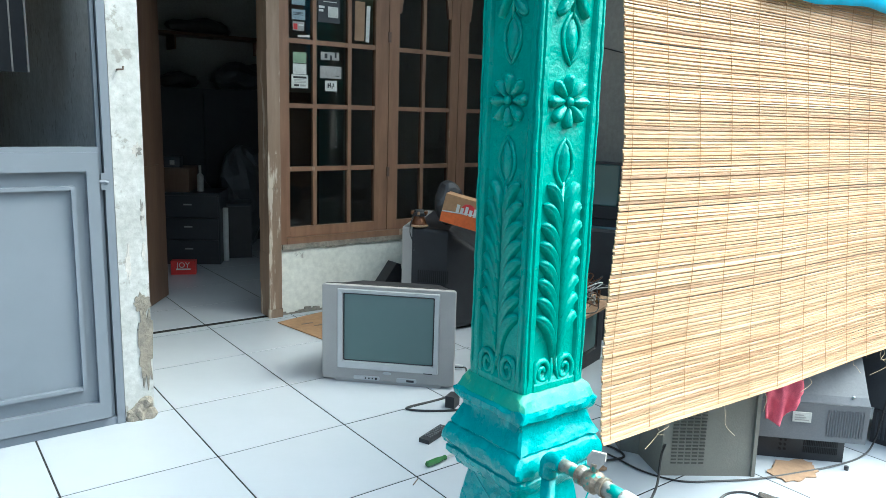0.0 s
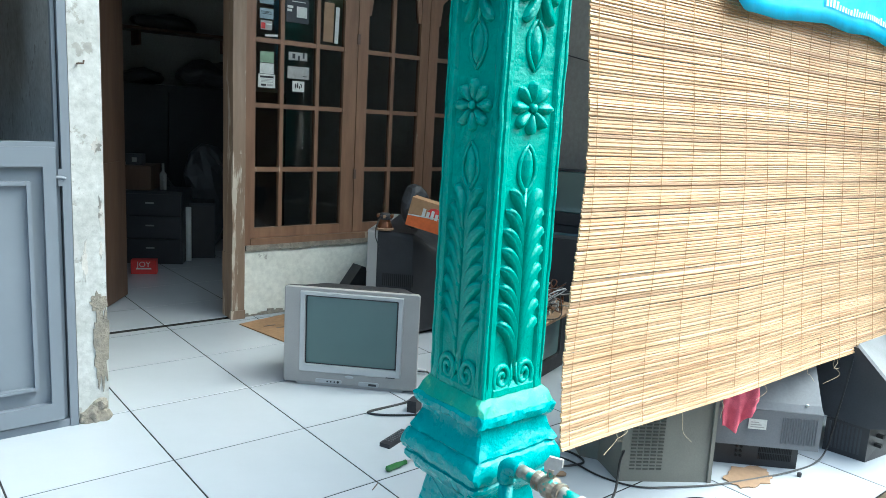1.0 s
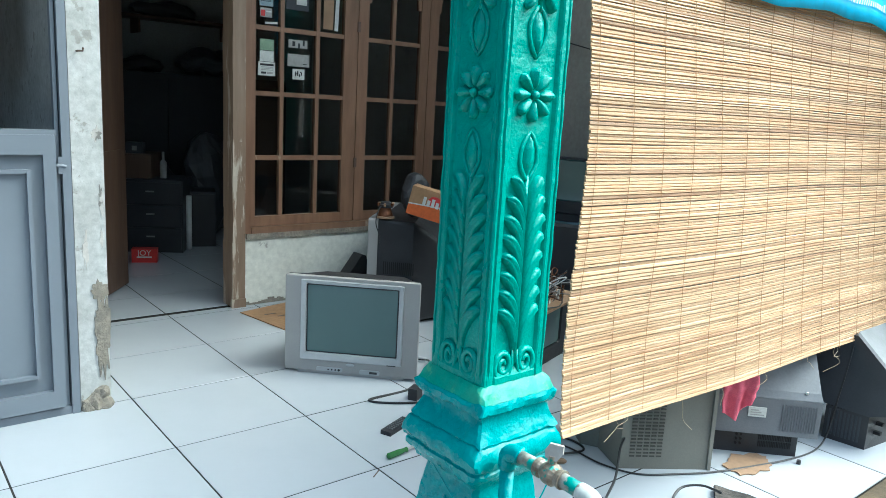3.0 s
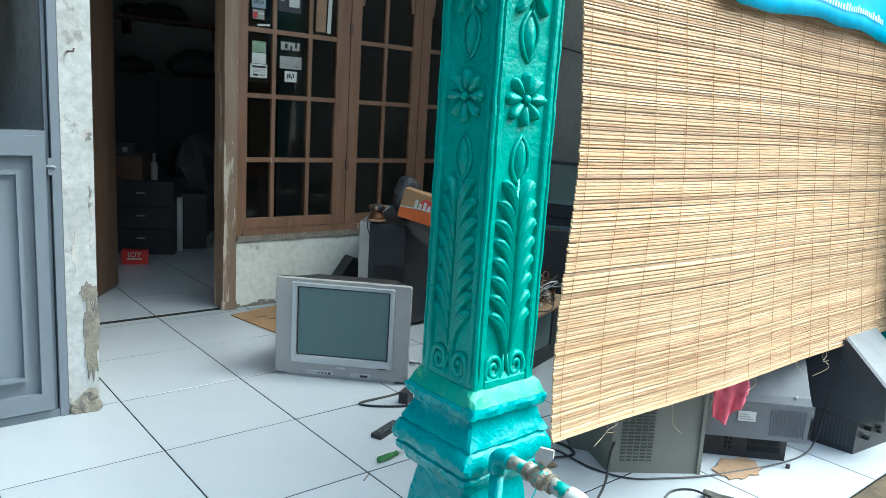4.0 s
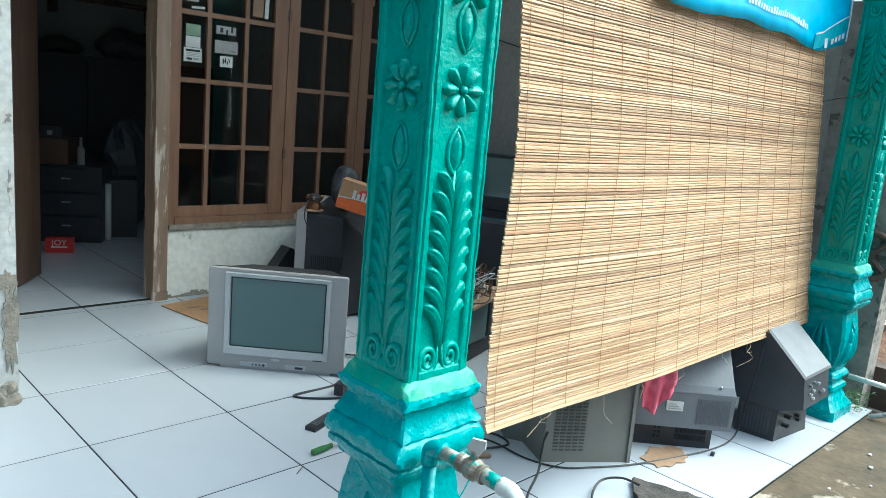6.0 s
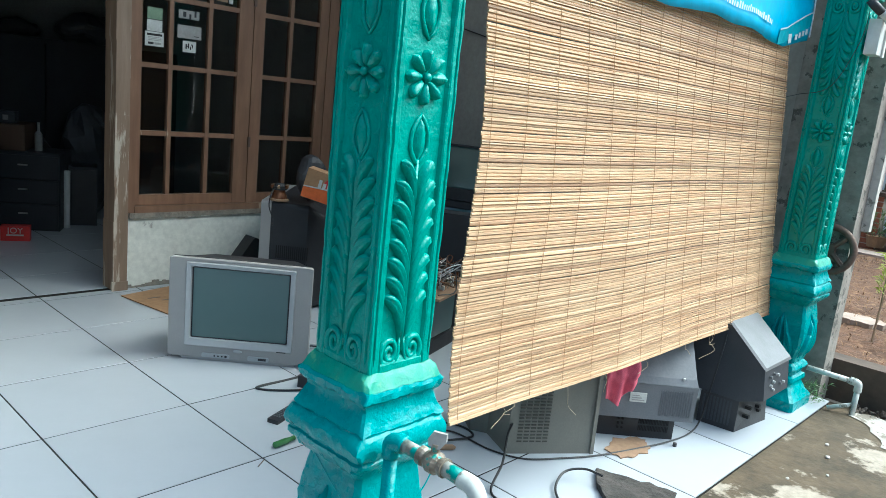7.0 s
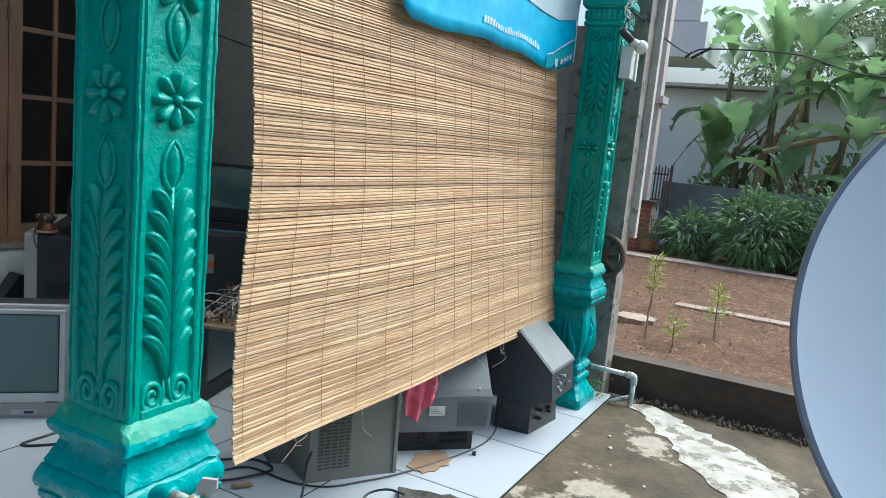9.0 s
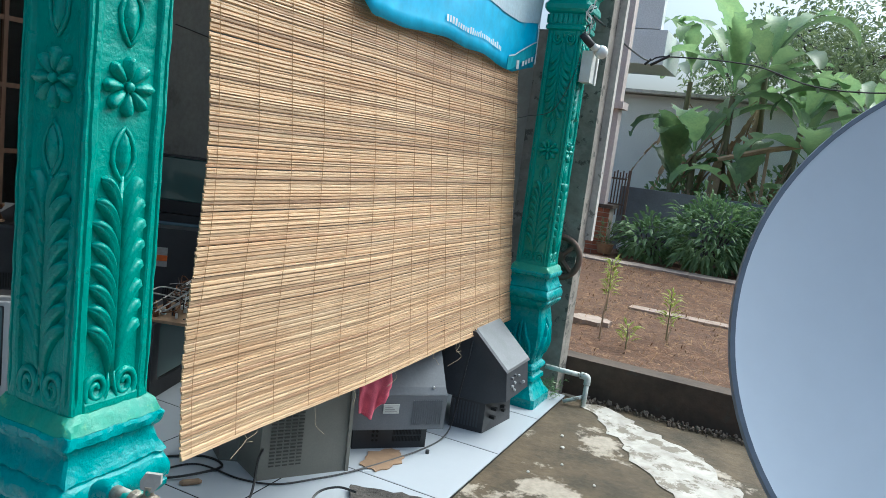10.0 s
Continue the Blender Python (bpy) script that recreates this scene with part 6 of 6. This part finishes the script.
# neighbour's house
house = thing("neighbour_house", "white neighbouring house with a balcony slab", "house", 0, 0, 0)
part("wall", box(11.0, 11.2, -6, 6, 0, 2.35), HOUSEWHITE, house)
part("side_wall", box(11.2, 16, -6, -5.8, 0, 2.35), HOUSEWHITE, house)
part("roof", prism([(10.7, 2.36), (16, 2.40), (16, 2.46), (10.7, 2.41)], -6.3, 6.3, "y"), PALECONC, house)
part("balcony_slab", box(8.3, 9.4, -0.14, 1.2, 2.48, 2.90), HOUSEWHITE, house, "grey concrete balcony slab", bevel=0.01)
part("balcony_parapet", box(8.3, 8.45, -0.05, 1.2, 2.91, 4.2), HOUSEWHITE, house)
part("pillar", box(7.42, 7.58, 0.10, 0.26, 0.7305, 4.2), HOUSEPINK, house, "pale pink square pillar", bevel=0.008)
part("pillar_ledge", box(7.36, 7.64, 0.05, 0.31, 1.84, 1.92), HOUSEPINK, house, bevel=0.01)
base = part("brick_pier", box(7.38, 7.62, 0.02, 0.24, 0.05, 0.69), MORTAR, house, "red brick pier under the pillar")
part("pier_cap", box(7.35, 7.65, -0.02, 0.28, 0.6905, 0.73), WETCONC, house, bevel=0.006)
for k in range(11):
    z_ = 0.08 + k * 0.056
    for j in range(2):
        y0 = 0.018 + (0 if k % 2 else -0.0) + j * (0.15 if k % 2 else 0.075)
        y1 = (0.16 if k % 2 else 0.085) if j == 0 else 0.243
        part("brick", box(7.372, 7.40, y0, y1, z_, z_ + 0.046), BRICK, base)
fence = thing("iron_fence", "short brown iron fence beside the brick pier", "fence", 0, 0, 0)
for k in range(9):
    y_ = 0.26 - 0.036 * k
    part("bar", box(7.80, 7.815, y_, y_ + 0.014, 0.60, 1.12 + 0.02 * (k % 2)), IRON, fence)
part("rail", box(7.795, 7.799, -0.04, 0.28, 0.72, 0.74), IRON, fence)
part("rail", box(7.795, 7.799, -0.04, 0.28, 1.03, 1.05), IRON, fence)
part("post", box(7.80, 7.83, 0.28, 0.31, 0.10, 1.15), IRON, fence)
part("post", box(7.80, 7.83, -0.075, -0.045, 0.10, 1.15), IRON, fence)


def banana(x, y, z, h, n, seed, label, dry=6, lean=0.0):
    t = thing("banana_plant", label, "banana plant", x, y, z, 0, "banana plants behind the wall")
    r = random.Random(seed)
    part("trunk", tube([(0, 0, 0), (0.02, lean * 0.3, h * 0.5), (0.0, lean, h)], [0.075, 0.06, 0.035], sides=10), BANSTEM, t, "fibrous banana stem")
    for k in range(n + dry):
        dead = k >= n
        a = r.uniform(0, 6.28) if dead else k * 2.4 + r.uniform(-0.4, 0.4)
        ln = r.uniform(0.7, 1.1) if dead else r.uniform(1.0, 1.6) * min(1, 0.55 + h * 0.22)
        el = radians(r.uniform(-75, -40) if dead else r.uniform(25, 80))
        wd = r.uniform(0.03, 0.06) if dead else r.uniform(0.13, 0.21)
        p = Vector((0, lean, h * (r.uniform(0.6, 0.9) if dead else 1.0)))
        v, f = [], []
        side = Vector((-math.sin(a), math.cos(a), 0))
        drop = r.uniform(0.7, 2.6)
        m = 18
        for i in range(m + 1):
            q = i / m
            e = el - (0.4 if dead else drop) * q * q
            d = Vector((math.cos(a) * math.cos(e), math.sin(a) * math.cos(e), math.sin(e)))
            p = p + d * ln / m
            w = 0.012 if q < 0.16 else wd * math.sin(math.pi * min(0.985, (q - 0.12) / 0.9)) ** 0.55
            if q > 0.25 and i % 3 == 0:
                w *= r.uniform(0.72, 1.0)
            upn = side.cross(d)
            v += [p - side * w - upn * w * 0.35, p - side * w * 0.5 - upn * w * 0.05, p + upn * 0.004, p + side * w * 0.5 - upn * w * 0.05, p + side * w - upn * w * 0.35]
        for i in range(m):
            rip = (r.random() < 0.16, r.random() < 0.16)
            for j in range(4):
                if i > 4 and ((j == 0 and rip[0]) or (j == 3 and rip[1])):
                    continue
                f.append((i * 5 + j, i * 5 + j + 1, i * 5 + 6 + j, i * 5 + 5 + j))
        poly("dry_leaf" if dead else "leaf", v, f, BANDRY if dead else BANLEAF, t, smooth=True)
    return t


banana(8.75, -0.40, 0.0, 1.05, 6, 11, "young banana plant behind the garden wall", 4)
banana(8.85, -0.62, 0.0, 1.45, 6, 19, "banana plant with broad glossy leaves", 9)
banana(9.0, -0.95, 0.0, 2.25, 8, 12, "tall banana plant with hanging dry leaves", 18)
banana(8.6, -1.25, 0.0, 1.0, 4, 13, "young banana plant with drooping broad leaves", 8)
banana(9.3, -1.70, 0.0, 1.9, 7, 14, "banana plant with torn leaves", 12, -0.1)
banana(9.0, -2.5, 0.0, 2.1, 7, 15, "banana plant with torn leaves", 9)
banana(9.6, -1.35, 0.0, 2.6, 6, 17, "tall banana plant with torn leaves", 12, 0.1)
banana(8.7, -1.95, 0.0, 1.5, 5, 18, "banana plant with drooping leaves", 12)
banana(10.0, -0.25, 0.0, 2.5, 5, 16, "tall banana plant beside the white house", 6)
log = thing("fallen_stem", "dry fallen banana stem lying across the plants", "stem", 0, 0, 0)
part("stem", tube([(8.5, -0.95, 1.42), (8.5, -1.5, 1.60), (8.5, -2.3, 1.78)], [0.03, 0.035, 0.02], sides=6), BANDRY, log)
part("prop", tube([(8.5, -1.52, 0.0), (8.5, -1.5, 1.60)], 0.02, sides=6), BANDRY, log)


def tree(x, y, h, r_, n, seed, label, leaf=0.13, name="tree"):
    t = thing(name, label, "tree", x, y, -0.05, 0, "trees behind the garden")
    r = random.Random(seed)
    bm = tube([(0, 0, 0), (0.1, 0, h * 0.3), (0, 0.1, h * 0.6), (0, 0, h * 0.85)], [0.16, 0.13, 0.09, 0.03], sides=8)
    limbs = []
    for k in range(9):
        a, q = k * 2.4, r.uniform(0.35, 0.8)
        e = Vector((math.cos(a) * r_ * 0.8, math.sin(a) * r_ * 0.8, h * q + r.uniform(0.4, 1.3)))
        limbs.append(e)
        tube([(0, 0.05, h * q), (e.x * 0.5, e.y * 0.5, (h * q + e.z) / 2 + 0.1), e], [0.06, 0.035, 0.01], bm, 5)
    part("trunk", bm, BARK, t)
    sp = []
    for e in [*limbs, Vector((0, 0, h * 0.9)), Vector((0, 0, h * 0.7))]:
        for c_ in range(6):
            c = e + Vector((r.gauss(0, 0.45), r.gauss(0, 0.45), r.gauss(0, 0.4)))
            for i in range(n // 66):
                d = Vector((r.gauss(0, 1), r.gauss(0, 1), r.gauss(0, 1))).normalized()
                sp.append((c + d * 0.38 * r.random() ** 0.5, d))
    leaves("crown", sp, leaf, leaf * 0.46, LEAFFAR, t, seed, 0.3)


tree(12.5, -2.2, 4.2, 1.3, 5200, 21, "leafy tree behind the banana plants")
tree(15.0, -3.3, 5.0, 1.5, 6500, 22, "tall leafy tree behind the garden")
tree(14.5, -0.9, 4.6, 1.2, 4200, 24, "leafy tree behind the house roof")
for k in range(9):
    tree(-13 + 3.2 * k, -13 - (k % 3) * 1.5, 5.0 + (k % 2), 2.1, 3000, 40 + k, "leafy tree across the yard", 0.34)

# ---------------------------------------------------------------- floor tiles


def tile_mesh(w, d):
    b, t = 0.0008, 0.006
    v = [(0, 0, -t), (w, 0, -t), (w, d, -t), (0, d, -t), (0, 0, -b), (w, 0, -b), (w, d, -b), (0, d, -b), (b, b, 0), (w - b, b, 0), (w - b, d - b, 0), (b, d - b, 0)]
    f = [(8, 9, 10, 11)]
    for i in range(4):
        j = (i + 1) % 4
        f += [(i, j, 4 + j, 4 + i), (4 + i, 4 + j, 8 + j, 8 + i)]
    me = bpy.data.meshes.new("tile")
    me.from_pydata(v, [], f)
    me.update()
    me.materials.append(TILE)
    return me


cache = {}


def lay(parent, x0, x1, y0, y1, step=0.5):
    rng = random.Random(3)
    g = 0.0030
    for i in range(math.floor(x0 / step), math.ceil(x1 / step)):
        for j in range(math.floor(y0 / step), math.ceil(y1 / step)):
            a, b = max(x0, i * step + g), min(x1, (i + 1) * step - g)
            c, d = max(y0, j * step + g), min(y1, (j + 1) * step - g)
            if c < -0.99:
                c = -1.0245
            if b - a < 0.03 or d - c < 0.03:
                continue
            key = (round(b - a, 3), round(d - c, 3))
            if key not in cache:
                cache[key] = tile_mesh(*key)
            ob = link_mesh("tile", cache[key], None, parent)
            ob.location = (a, c, rng.uniform(-0.0004, 0.0004))


lay(floor, -4.4, 2.44, -0.9985, 2.06)
lay(room_floor, -0.58, 2.465, 2.105, 5.0)
